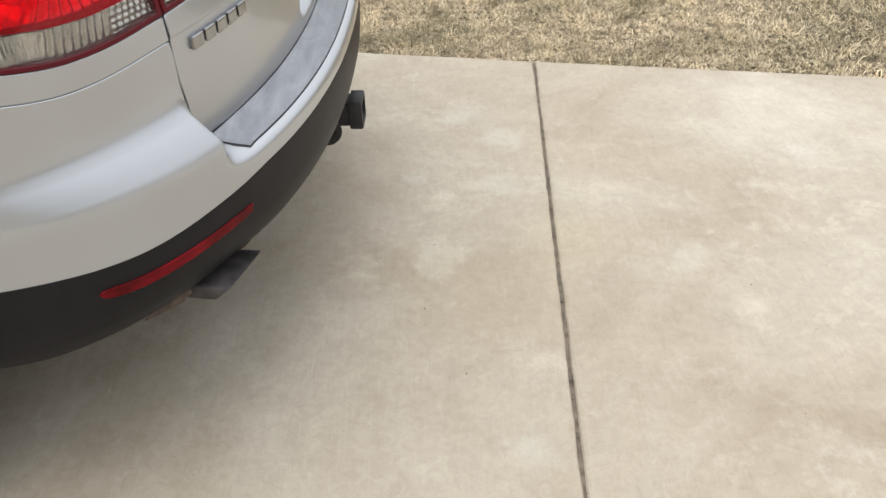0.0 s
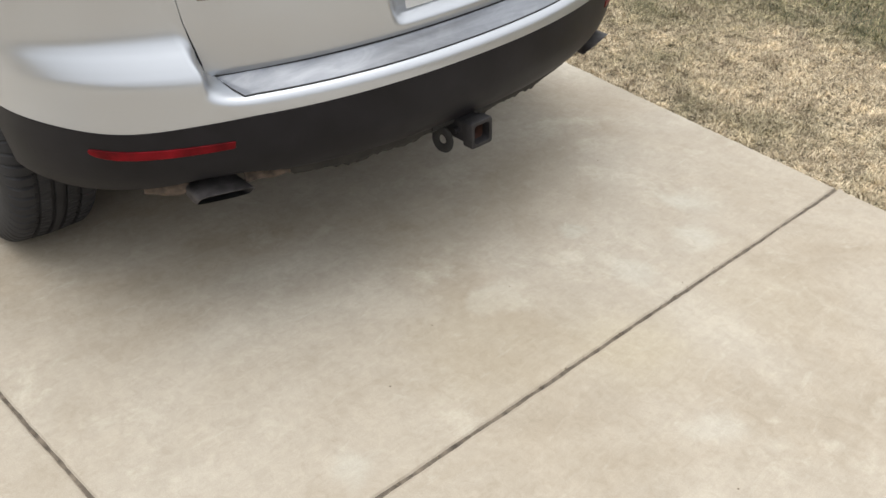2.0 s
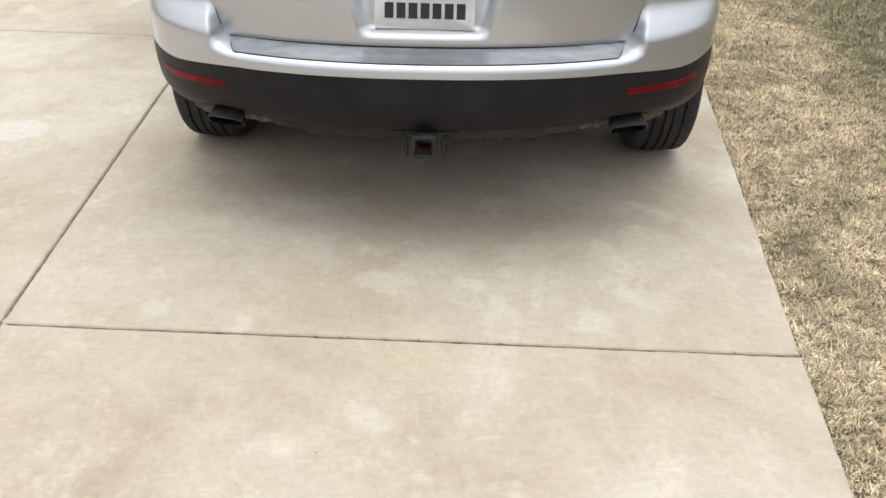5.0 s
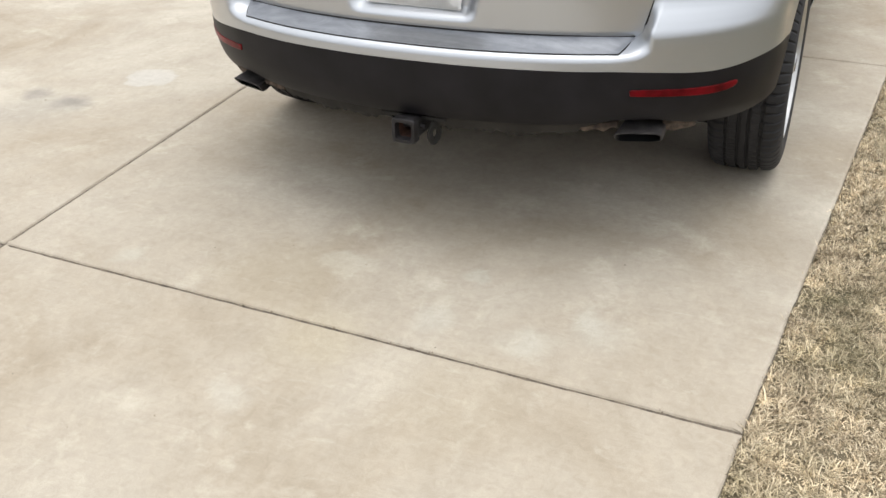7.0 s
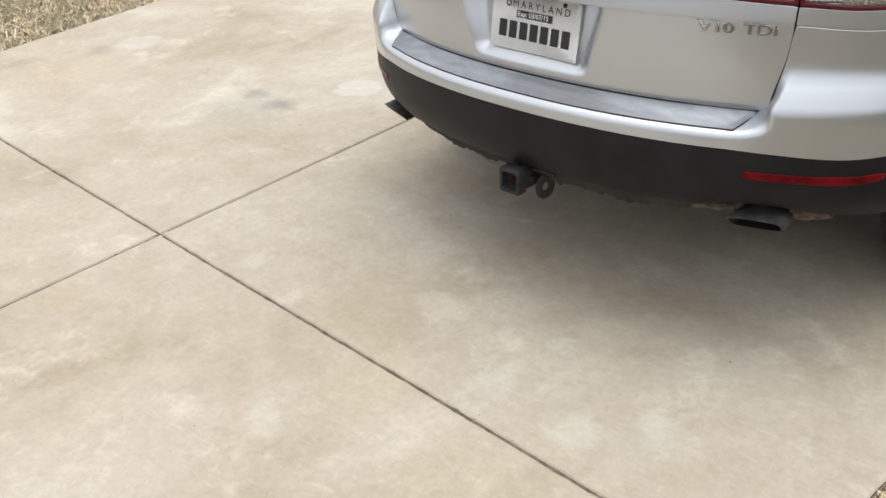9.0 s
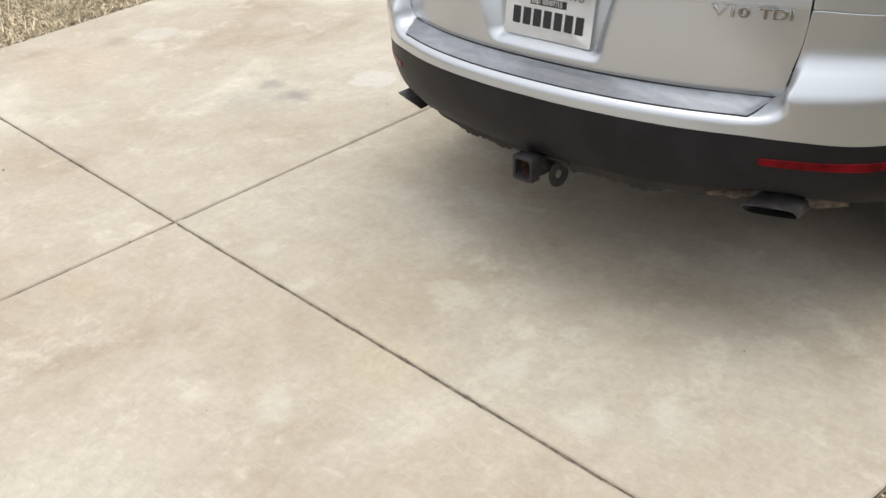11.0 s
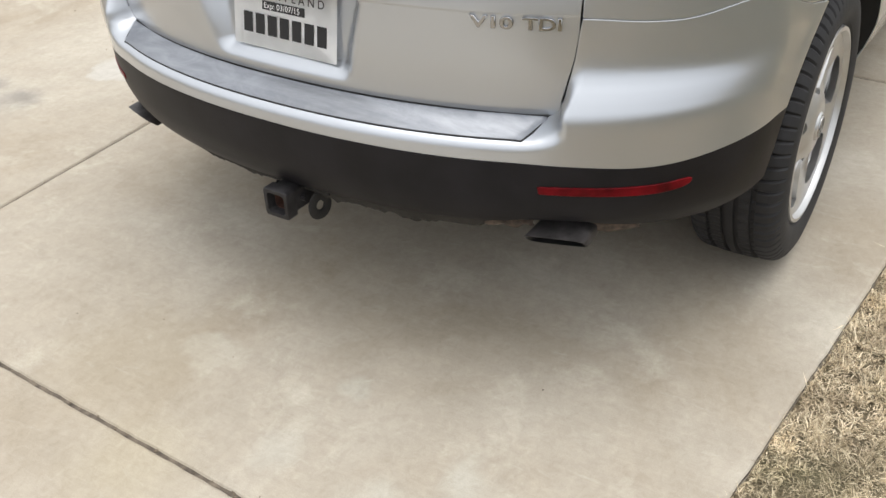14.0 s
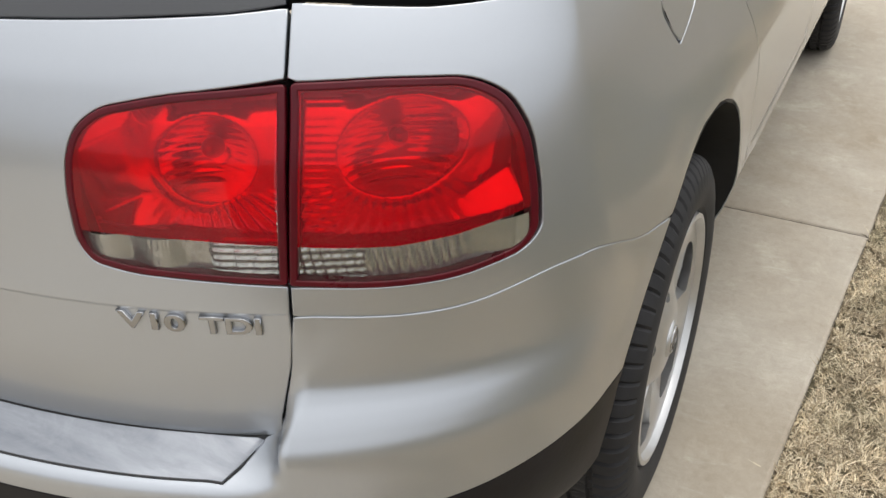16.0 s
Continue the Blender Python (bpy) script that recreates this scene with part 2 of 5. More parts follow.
# (x, y, radius, softness, colour, strength) of the pale and dark marks in the slabs
STAINS = [
    (0.048, 2.187, 0.085, 0.02, (0.480, 0.448, 0.380), 0.58),
    (0.705, 2.165, 0.055, 0.03, (0.465, 0.443, 0.387), 0.38),
    (0.26, 2.81, 0.06, 0.05, (0.450, 0.430, 0.373), 0.6),
    (0.10, 2.94, 0.05, 0.04, (0.450, 0.430, 0.373), 0.55),
    (0.16, 2.97, 0.07, 0.06, (0.450, 0.430, 0.373), 0.4),
    (0.24, 2.53, 0.05, 0.04, (0.437, 0.415, 0.359), 0.5),
    (-0.015, 2.564, 0.04, 0.02, (0.422, 0.402, 0.345), 0.5),
    (0.217, 1.51, 0.05, 0.03, (0.450, 0.430, 0.373), 0.45),
    (-0.76, 0.46, 0.07, 0.06, (0.160, 0.148, 0.136), 0.7),
    (-0.80, 0.24, 0.06, 0.05, (0.176, 0.160, 0.144), 0.6),
    (-0.62, 0.36, 0.17, 0.12, (0.272, 0.252, 0.220), 0.4),
    (-1.13, 0.60, 0.11, 0.02, (0.480, 0.468, 0.436), 0.6),
    (-0.73, -1.04, 0.07, 0.06, (0.216, 0.192, 0.160), 0.5),
    (-0.95, -0.98, 0.12, 0.03, (0.437, 0.422, 0.387), 0.45),
    (-0.39, -0.87, 0.28, 0.20, (0.376, 0.308, 0.228), 0.4),
    (0.72, 1.20, 0.08, 0.04, (0.336, 0.264, 0.184), 0.35),
    (0.15, 2.02, 0.20, 0.14, (0.320, 0.268, 0.188), 0.45),
    (0.52, 2.68, 0.16, 0.12, (0.352, 0.300, 0.220), 0.35),
    (0.42, 2.27, 0.12, 0.10, (0.400, 0.348, 0.240), 0.35),
    (1.19, 2.70, 0.05, 0.03, (0.464, 0.444, 0.392), 0.5),
]
CONCRETE = make_concrete()
CRUMB = plain("soil_crumb", (0.17, 0.135, 0.10), 0.95, 0, 0.6, 60, 0.0005)
DIRT = plain("joint_dirt", (0.12, 0.098, 0.075), 0.95, 0, 0.6, 40, 0.001)


def make_soil():
    m, nt, b = mat("dry_lawn_soil")
    p = position(nt)
    a = noise_tex(nt, p, 2.0, 6, 0.6)
    f = noise_tex(nt, p, 60, 6, 0.7)
    col = ramp(nt, a, [(0.3, (0.130, 0.106, 0.065)), (0.5, (0.175, 0.142, 0.090)), (0.72, (0.090, 0.084, 0.046))])
    col = mix(nt, 0.6, col, ramp(nt, f, [(0.3, (0.2, 0.2, 0.2)), (0.7, (0.75, 0.74, 0.7))]), "OVERLAY")
    link(nt, col, b.inputs["Base Color"])
    b.inputs["Roughness"].default_value = 0.95
    bump(nt, b, f, 0.8, 0.02)
    return m


def make_grass():
    m, nt, b = mat("dry_grass_blades")
    g = nt.nodes.new("ShaderNodeNewGeometry")
    rnd = g.outputs["Random Per Island"]
    straw = ramp(nt, rnd, [(0.0, (0.150, 0.112, 0.068)), (0.28, (0.335, 0.263, 0.165)), (0.6, (0.580, 0.475, 0.318)), (1.0, (0.83, 0.728, 0.534))])
    green = ramp(nt, rnd, [(0.0, (0.04, 0.045, 0.018)), (0.35, (0.093, 0.095, 0.038)), (0.7, (0.212, 0.187, 0.093)), (1.0, (0.476, 0.408, 0.246))])
    # greener towards the middle of the lawn, away from the dry strip along the concrete
    sep = nt.nodes.new("ShaderNodeSeparateXYZ")
    link(nt, g.outputs["Position"], sep.inputs[0])
    far = math_node(nt, "MULTIPLY", math_node(nt, "SUBTRACT", sep.outputs["Y"], 4.2), 0.45, True)
    n = noise_tex(nt, g.outputs["Position"], 1.3, 5, 0.65)
    patch = ramp(nt, math_node(nt, "ADD", n, math_node(nt, "MULTIPLY", far, 0.55)), [(0.47, (0, 0, 0)), (0.70, (1, 1, 1))])
    clump = ramp(nt, noise_tex(nt, g.outputs["Position"], 7, 5, 0.7), [(0.34, (0.70, 0.67, 0.64)), (0.5, (1.0, 1.0, 1.0)), (0.66, (1.30, 1.27, 1.22))])
    tuft = ramp(nt, noise_tex(nt, g.outputs["Position"], 34, 3, 0.6), [(0.36, (0.42, 0.40, 0.37)), (0.50, (1.0, 1.0, 1.0)), (0.66, (1.22, 1.20, 1.16))])
    col = mix(nt, 1.0, mix(nt, patch, straw, green), clump, "MULTIPLY")
    link(nt, mix(nt, math_node(nt, "ADD", math_node(nt, "MULTIPLY", far, 0.7), 0.2), col, tuft, "MULTIPLY"), b.inputs["Base Color"])
    b.inputs["Roughness"].default_value = 0.7
    return m


SOIL = make_soil()
GRASS = make_grass()


# ---- mesh helpers ----
def mesh_object(name, verts, faces, material, parent=None, label="", smooth=True, normals=None):
    me = bpy.data.meshes.new(name)
    me.from_pydata([tuple(map(float, v)) for v in verts], [], [tuple(map(int, f)) for f in faces])
    me.materials.append(material)
    if smooth:
        me.polygons.foreach_set("use_smooth", [True] * len(me.polygons))
    me.update()
    if normals is not None:
        me.normals_split_custom_set_from_vertices([tuple(map(float, n)) for n in normals])
    ob = new(name, me)
    if parent:
        ob.parent = parent
    if label:
        tagged(ob, label)
    return ob


def part(name, bm, material, parent=None, label="", smooth=True):
    me = bpy.data.meshes.new(name)
    bmesh.ops.recalc_face_normals(bm, faces=bm.faces[:])
    bm.to_mesh(me)
    bm.free()
    me.materials.append(material)
    if smooth:
        me.polygons.foreach_set("use_smooth", [True] * len(me.polygons))
        me.set_sharp_from_angle(angle=radians(35))
    ob = new(name, me)
    if parent:
        ob.parent = parent
    if label:
        tagged(ob, label)
    return ob


def box(sx, sy, sz, m=Matrix(), bev=0.004, seg=2):
    bm = bmesh.new()
    bmesh.ops.create_cube(bm, size=1)
    bmesh.ops.scale(bm, vec=(sx, sy, sz), verts=bm.verts)
    if bev:
        bmesh.ops.bevel(bm, geom=bm.edges[:], offset=bev, segments=seg, affect="EDGES", profile=0.6)
    bmesh.ops.transform(bm, matrix=m, verts=bm.verts)
    return bm


def lathe(profile, segs, axis_m=Matrix(), close=False):
    """Spin (radius, height) pairs round z."""
    bm = bmesh.new()
    rings = []
    for k in range(segs):
        a = 2 * math.pi * k / segs
        rings.append([bm.verts.new((r * math.cos(a), r * math.sin(a), h)) for r, h in profile])
    n = len(profile)
    for k in range(segs):
        A, B = rings[k], rings[(k + 1) % segs]
        for i in range(n - 1 if not close else n):
            j = (i + 1) % n
            bm.faces.new((A[i], B[i], B[j], A[j]))
    bmesh.ops.remove_doubles(bm, verts=bm.verts[:], dist=1e-6)
    bmesh.ops.transform(bm, matrix=axis_m, verts=bm.verts)
    return bm


def tube(path, radius, segs=10):
    bm = bmesh.new()
    rings = []
    pts = [Vector(p) for p in path]
    for i, p in enumerate(pts):
        d = (pts[min(i + 1, len(pts) - 1)] - pts[max(i - 1, 0)]).normalized()
        q = d.to_track_quat("Z", "Y")
        rings.append([bm.verts.new(p + q @ Vector((radius * math.cos(2 * math.pi * k / segs), radius * math.sin(2 * math.pi * k / segs), 0))) for k in range(segs)])
    for A, B in zip(rings, rings[1:]):
        for k in range(segs):
            bm.faces.new((A[k], A[(k + 1) % segs], B[(k + 1) % segs], B[k]))
    bm.faces.new(rings[0][::-1])
    bm.faces.new(rings[-1])
    return bm


# ---- driveway and ground ----
JOINT_Y, JOINT_X, PITCH, SKEW = 1.078, 0.303, 2.796, 0.0535


def right_edge(x):
    return 3.392 - 0.147 * (np.minimum(x, 2.95) - JOINT_X)


def left_edge(x):
    return -1.50 + 0.13 * np.minimum(x, 2.95)


def cross_joint(row, y):
    """Where the cross joint of a row of slabs lies; the joints are a little askew to the middle joint."""
    return JOINT_X + row * PITCH + SKEW * (y - JOINT_Y)


def make_ground():
    verts, faces = [], []

    def sheet(x0, x1, y0, y1, nx, ny):
        base = len(verts)
        for i in range(nx + 1):
            for j in range(ny + 1):
                x, y = x0 + (x1 - x0) * i / nx, y0 + (y1 - y0) * j / ny
                near = -12 < x < 8 and -8 < y < 12
                z = -0.027 + (0.012 * noise.noise((x * 2.1, y * 2.1, 0)) + 0.006 * noise.noise((x * 9, y * 9, 3)) if near else 0)
                verts.append((x, y, z))
        for i in range(nx):
            for j in range(ny):
                a = base + i * (ny + 1) + j
                faces.append((a, a + ny + 1, a + ny + 2, a + 1))

    sheet(-12, 8, -8, 12, 200, 200)
    for r in ((-900, -12, -900, 900), (8, 900, -900, 900), (-12, 8, -900, -8), (-12, 8, 12, 900)):
        sheet(*r, 1, 1)
    return mesh_object("ground", verts, faces, SOIL)


ground = tagged(make_ground(), "dry straw-coloured lawn soil reaching to the horizon", "ground", kind="structure")
driveway = tagged(new("driveway"), "pale beige broom-finished concrete driveway with tooled joints", "driveway", kind="structure")


def slab(outline, seed):
    """One slab: jittered rounded edges, side faces down to the soil."""
    rng = random.Random(seed)
    pts = []
    n = len(outline)
    for i in range(n):
        a, b = Vector(outline[i]), Vector(outline[(i + 1) % n])
        d = b - a
        steps = max(2, int(d.length / 0.025))
        nrm = Vector((d.y, -d.x)).normalized()
        for k in range(steps):
            t = k / steps
            q = a + d * t
            j = 0 if k == 0 else 0.0012 * rng.uniform(-1, 1) + 0.002 * noise.noise((q.x * 6, q.y * 6, seed))
            pts.append((q + nrm * j, nrm))
    rows = []
    verts, faces = [], []
    for inset, z in ((0.012, 0.0), (0.005, -0.0022), (0.001, -0.007), (0.0, -0.014), (0.0, -0.11)):
        row = []
        for q, nrm in pts:
            c = q - nrm * inset
            row.append(len(verts))
            verts.append((c.x, c.y, z))
        rows.append(row)
    m = len(pts)
    for A, B in zip(rows, rows[1:]):
        for k in range(m):
            faces.append((A[k], B[k], B[(k + 1) % m], A[(k + 1) % m]))
    faces.append(tuple(rows[0]))
    ob = mesh_object("slab", verts, faces, CONCRETE, driveway, smooth=False)
    ob.data.materials.append(DIRT)
    ob.data.polygons.foreach_set("material_index", [1 if m * 2 <= k < m * 3 else 0 for k in range(len(faces))])
    return ob


def crossing(row, side):
    """The corner of a cross joint with the driveway's edge."""
    x = cross_joint(row, JOINT_Y)
    for _ in range(4):
        x = cross_joint(row, side(x))
    return x, side(x)


G = 0.0033
for row in range(-4, 3):
    (xa, ya), (xb, yb) = crossing(row, right_edge), crossing(row + 1, right_edge)
    slab([(cross_joint(row, JOINT_Y) + G, JOINT_Y + G), (cross_joint(row + 1, JOINT_Y) - G, JOINT_Y + G), (xb - G, yb), (xa + G, ya)], row + 10)
    (xa, ya), (xb, yb) = crossing(row, left_edge), crossing(row + 1, left_edge)
    slab([(xa + G, ya), (xb - G, yb), (cross_joint(row + 1, JOINT_Y) - G, JOINT_Y - G), (cross_joint(row, JOINT_Y) + G, JOINT_Y - G)], row + 40)
corners = [crossing(-4, left_edge), crossing(1, left_edge), crossing(3, left_edge), crossing(3, right_edge), crossing(1, right_edge), crossing(-4, right_edge)]
middle = Vector((JOINT_X, JOINT_Y))
mesh_object("joint_fill", [(*(Vector(c) + (middle - Vector(c)).normalized() * .06), -0.0065) for c in corners],
            [(0, 1, 2, 3, 4, 5)], DIRT, driveway, "dark dirt packed in the joints", smooth=False)


# ---- the car's outer surface ----
def smooth_table(tab, z):
    """Monotone cubic through (z, value) pairs."""
    xs = np.array([a for a, _ in tab])
    ys = np.array([b for _, b in tab])
    h = np.diff(xs)
    d = np.diff(ys) / h
    m = np.zeros_like(ys)
    same = d[1:] * d[:-1] > 0
    m[1:-1][same] = 2 * d[1:][same] * d[:-1][same] / (d[1:][same] + d[:-1][same])
    m[0], m[-1] = d[0], d[-1]
    z = np.clip(z, xs[0], xs[-1])
    i = np.clip(np.searchsorted(xs, z) - 1, 0, len(h) - 1)
    t = (z - xs[i]) / h[i]
    return ys[i] * (1 + 2 * t) * (1 - t) ** 2 + m[i] * h[i] * t * (1 - t) ** 2 + ys[i + 1] * t * t * (3 - 2 * t) + m[i + 1] * h[i] * t * t * (t - 1)


def sstep(a, b, x):
    t = np.clip((x - a) / (b - a), 0, 1)
    return t * t * (3 - 2 * t)


HALF_WIDTH = [(0.2, 0.8703), (0.3, 0.9209), (0.38, 0.9513), (0.45, 0.9695), (0.55, 0.9776), (0.75, 0.9766), (0.9, 0.9705), (1, 0.9594), (1.1, 0.9422), (1.2, 0.9098), (1.3, 0.8673), (1.45, 0.8096), (1.58, 0.7286), (1.66, 0.6477)]
CORNER_DEPTH = [(.20, .56), (.60, .56), (.75, .52), (.93, .46), (1.15, .42), (1.3, .40), (1.66, .36)]
TAIL_HATCH = [(.20, -.12), (.60, -.035), (.675, -.03), (.80, -.021), (.875, -.0225), (.93, -.029), (1.05, -.042), (1.15, -.068), (1.19, -.086), (1.25, -.122), (1.45, -.26), (1.58, -.40), (1.66, -.52)]
TAIL_LEDGE = [(.20, -.20), (.30, -.12), (.36, -.06), (.40, -.015), (.45, .022), (.50, .036), (.56, .040), (.59, .0405), (.612, .0395), (.621, .0370), (.629, .0300), (.640, .0090), (.660, -.026), (.672, -.047), (.682, -.052), (.70, -.045), (.74, -.034), (.80, -.026), (.87, -.024), (.93, -.0295), (1.05, -.042), (1.15, -.068), (1.19, -.086), (1.25, -.122), (1.45, -.26), (1.58, -.40), (1.66, -.52)]
TAIL_CORNER = [(.20, -.20), (.30, -.12), (.36, -.06), (.40, -.015), (.45, .022), (.50, .036), (.56, .043), (.60, .0465), (.655, .0478), (.677, .0460), (.692, .0415), (.713, .0275), (.734, .0105), (.753, -.0060), (.769, -.0165), (.784, -.0215), (.803, -.0245), (.83, -.0260), (.87, -.0270), (.93, -.0295), (1.05, -.042), (1.15, -.068), (1.19, -.086), (1.25, -.122), (1.45, -.26), (1.58, -.40), (1.66, -.52)]
LEDGE_END = [(.20, .56), (.62, .56), (.65, .600), (.67, .622), (.70, .641), (.722, .6495), (.75, .656), (.80, .675), (.85, .686), (.93, .692), (1.66, .692)]
LEDGE_FILLET = [(.20, .12), (.62, .12), (.65, .095), (.67, .070), (.70, .048), (.722, .044), (.76, .040), (.80, .030), (1.66, .030)]
NOSE = [(.20, -4.50), (.45, -4.68), (.60, -4.71), (.80, -4.66), (.95, -4.50), (1.03, -4.30), (1.10, -3.55), (1.25, -3.15), (1.45, -2.80), (1.58, -2.52), (1.66, -2.30)]
NOSE_DEPTH = [(.20, .65), (.95, .60), (1.10, .35), (1.66, .25)]
REAR, SIDE = 1.15, 3.6  # lengths of the tail and side stretches of the running coordinate p


def surface(p, z, kind="corner"):
    """Points of the body's skin: p runs round the car from the middle of the tail (right positive), z is the height."""
    p, z = np.asarray(p, float), np.asarray(z, float)
    sg, q = np.where(p < 0, -1.0, 1.0), np.abs(p)
    w, d = smooth_table(HALF_WIDTH, z), smooth_table(CORNER_DEPTH, z)
    th = np.clip(q / REAR, 0, 1) * math.pi / 2
    l_tail = w * np.sin(th)
    if kind == "hatch":
        xc = smooth_table(TAIL_HATCH, z)
    else:
        edge, fillet = smooth_table(LEDGE_END, z), smooth_table(LEDGE_FILLET, z)
        k = sstep(edge, edge + fillet, l_tail)
        xc = smooth_table(TAIL_LEDGE, z) * (1 - k) + smooth_table(TAIL_CORNER, z) * k
    x_tail = xc - d * (1 - np.sqrt(np.clip(1 - np.sin(th) ** 2.2, 0, 1)))
    xs = smooth_table(TAIL_HATCH if kind == "hatch" else TAIL_CORNER, z) - d
    nose, nd = smooth_table(NOSE, z), smooth_table(NOSE_DEPTH, z)
    t = np.clip((q - REAR) / SIDE, 0, 1)
    x_side = xs + (nose + nd - xs) * t
    ph = np.clip((q - REAR - SIDE) / REAR, 0, 1) * math.pi / 2
    x = np.where(q <= REAR, x_tail, np.where(q <= REAR + SIDE, x_side, nose + nd - nd * np.sin(ph)))
    l = np.where(q <= REAR, l_tail, w * np.where(q <= REAR + SIDE, 1.0, np.sqrt(np.clip(1 - np.sin(ph) ** 2.4, 0, 1))))
    return np.stack([x, l * sg, z], -1)


def at_l(l, z, kind="corner"):
    """The running coordinate of a place on the tail, l metres from the middle."""
    w = float(smooth_table(HALF_WIDTH, np.array(z)))
    return math.copysign(REAR * math.asin(min(1, abs(l) / w)) / (math.pi / 2), l), z


def at_x(x, z, sg=1, kind="corner"):
    """The running coordinate of a place on the side, x metres from the tail."""
    z_ = np.array(z)
    xs = float(smooth_table(TAIL_HATCH if kind == "hatch" else TAIL_CORNER, z_) - smooth_table(CORNER_DEPTH, z_))
    end = float(smooth_table(NOSE, z_) + smooth_table(NOSE_DEPTH, z_))
    if x > xs:
        d, xc = float(smooth_table(CORNER_DEPTH, z_)), xs + float(smooth_table(CORNER_DEPTH, z_))
        s = (1 - (1 - (xc - x) / d) ** 2) ** (1 / 2.2)
        return sg * REAR * math.asin(min(1, s)) / (math.pi / 2), z
    return sg * (REAR + SIDE * (xs - x) / (xs - end)), z


def frames_of(p, z, kind, disp, off):
    """Points and normals of the skin, with a displacement along the normal."""
    e = 0.002

    def raw(p, z):
        a = surface(p, z, kind)
        du = surface(p + e, z, kind) - surface(p - e, z, kind)
        dv = surface(p, z + e, kind) - surface(p, z - e, kind)
        n = np.cross(du, dv)
        n /= np.linalg.norm(n, axis=-1, keepdims=True) + 1e-12
        h = off + (disp(p, z, a) if disp else 0)
        return a + n * np.asarray(h)[..., None] if np.ndim(h) else a + n * h

    a = raw(p, z)
    du, dv = raw(p + e, z) - raw(p - e, z), raw(p, z + e) - raw(p, z - e)
    n = np.cross(du, dv)
    n /= np.linalg.norm(n, axis=-1, keepdims=True) + 1e-12
    return a, n


def inside(poly, pts):
    poly = np.asarray(poly)
    x, y = pts[:, 0], pts[:, 1]
    res = np.zeros(len(pts), bool)
    for (ax, ay), (bx, by) in zip(poly, np.roll(poly, -1, 0)):
        c = (ay > y) != (by > y)
        if ay != by:
            res ^= c & (x < (bx - ax) * (y - ay) / (by - ay) + ax)
    return res


def edge_distance(poly, pts):
    best = np.full(len(pts), 9.0)
    for a, b in zip(poly, np.roll(poly, -1, 0)):
        d = b - a
        t = np.clip(((pts - a) @ d) / max(1e-12, d @ d), 0, 1)
        best = np.minimum(best, np.linalg.norm(pts - a - t[:, None] * d, axis=1))
    return best


def resample(poly, step):
    out = []
    for a, b in zip(poly, np.roll(poly, -1, 0)):
        n = max(1, int(np.linalg.norm(b - a) / step))
        out += [a + (b - a) * k / n for k in range(n)]
    return np.array(out)


def rounded(poly, r, seg=4):
    """Round the corners of an outline; r is one radius or one for each corner."""
    poly = [np.array(q, float) for q in poly]
    n = len(poly)
    rs = r if isinstance(r, (list, tuple)) else [r] * n
    out = []
    for i in range(n):
        a, b, c = poly[i - 1], poly[i], poly[(i + 1) % n]
        u, v = a - b, c - b
        lu, lv = np.linalg.norm(u), np.linalg.norm(v)
        k = min(rs[i], lu * 0.45, lv * 0.45)
        if k < 1e-4:
            out.append(b)
            continue
        s, e = b + u / lu * k, b + v / lv * k
        for t in np.linspace(0, 1, seg + 1):
            out.append(s * (1 - t) ** 2 + 2 * b * t * (1 - t) + e * t * t)
    return np.array(out)


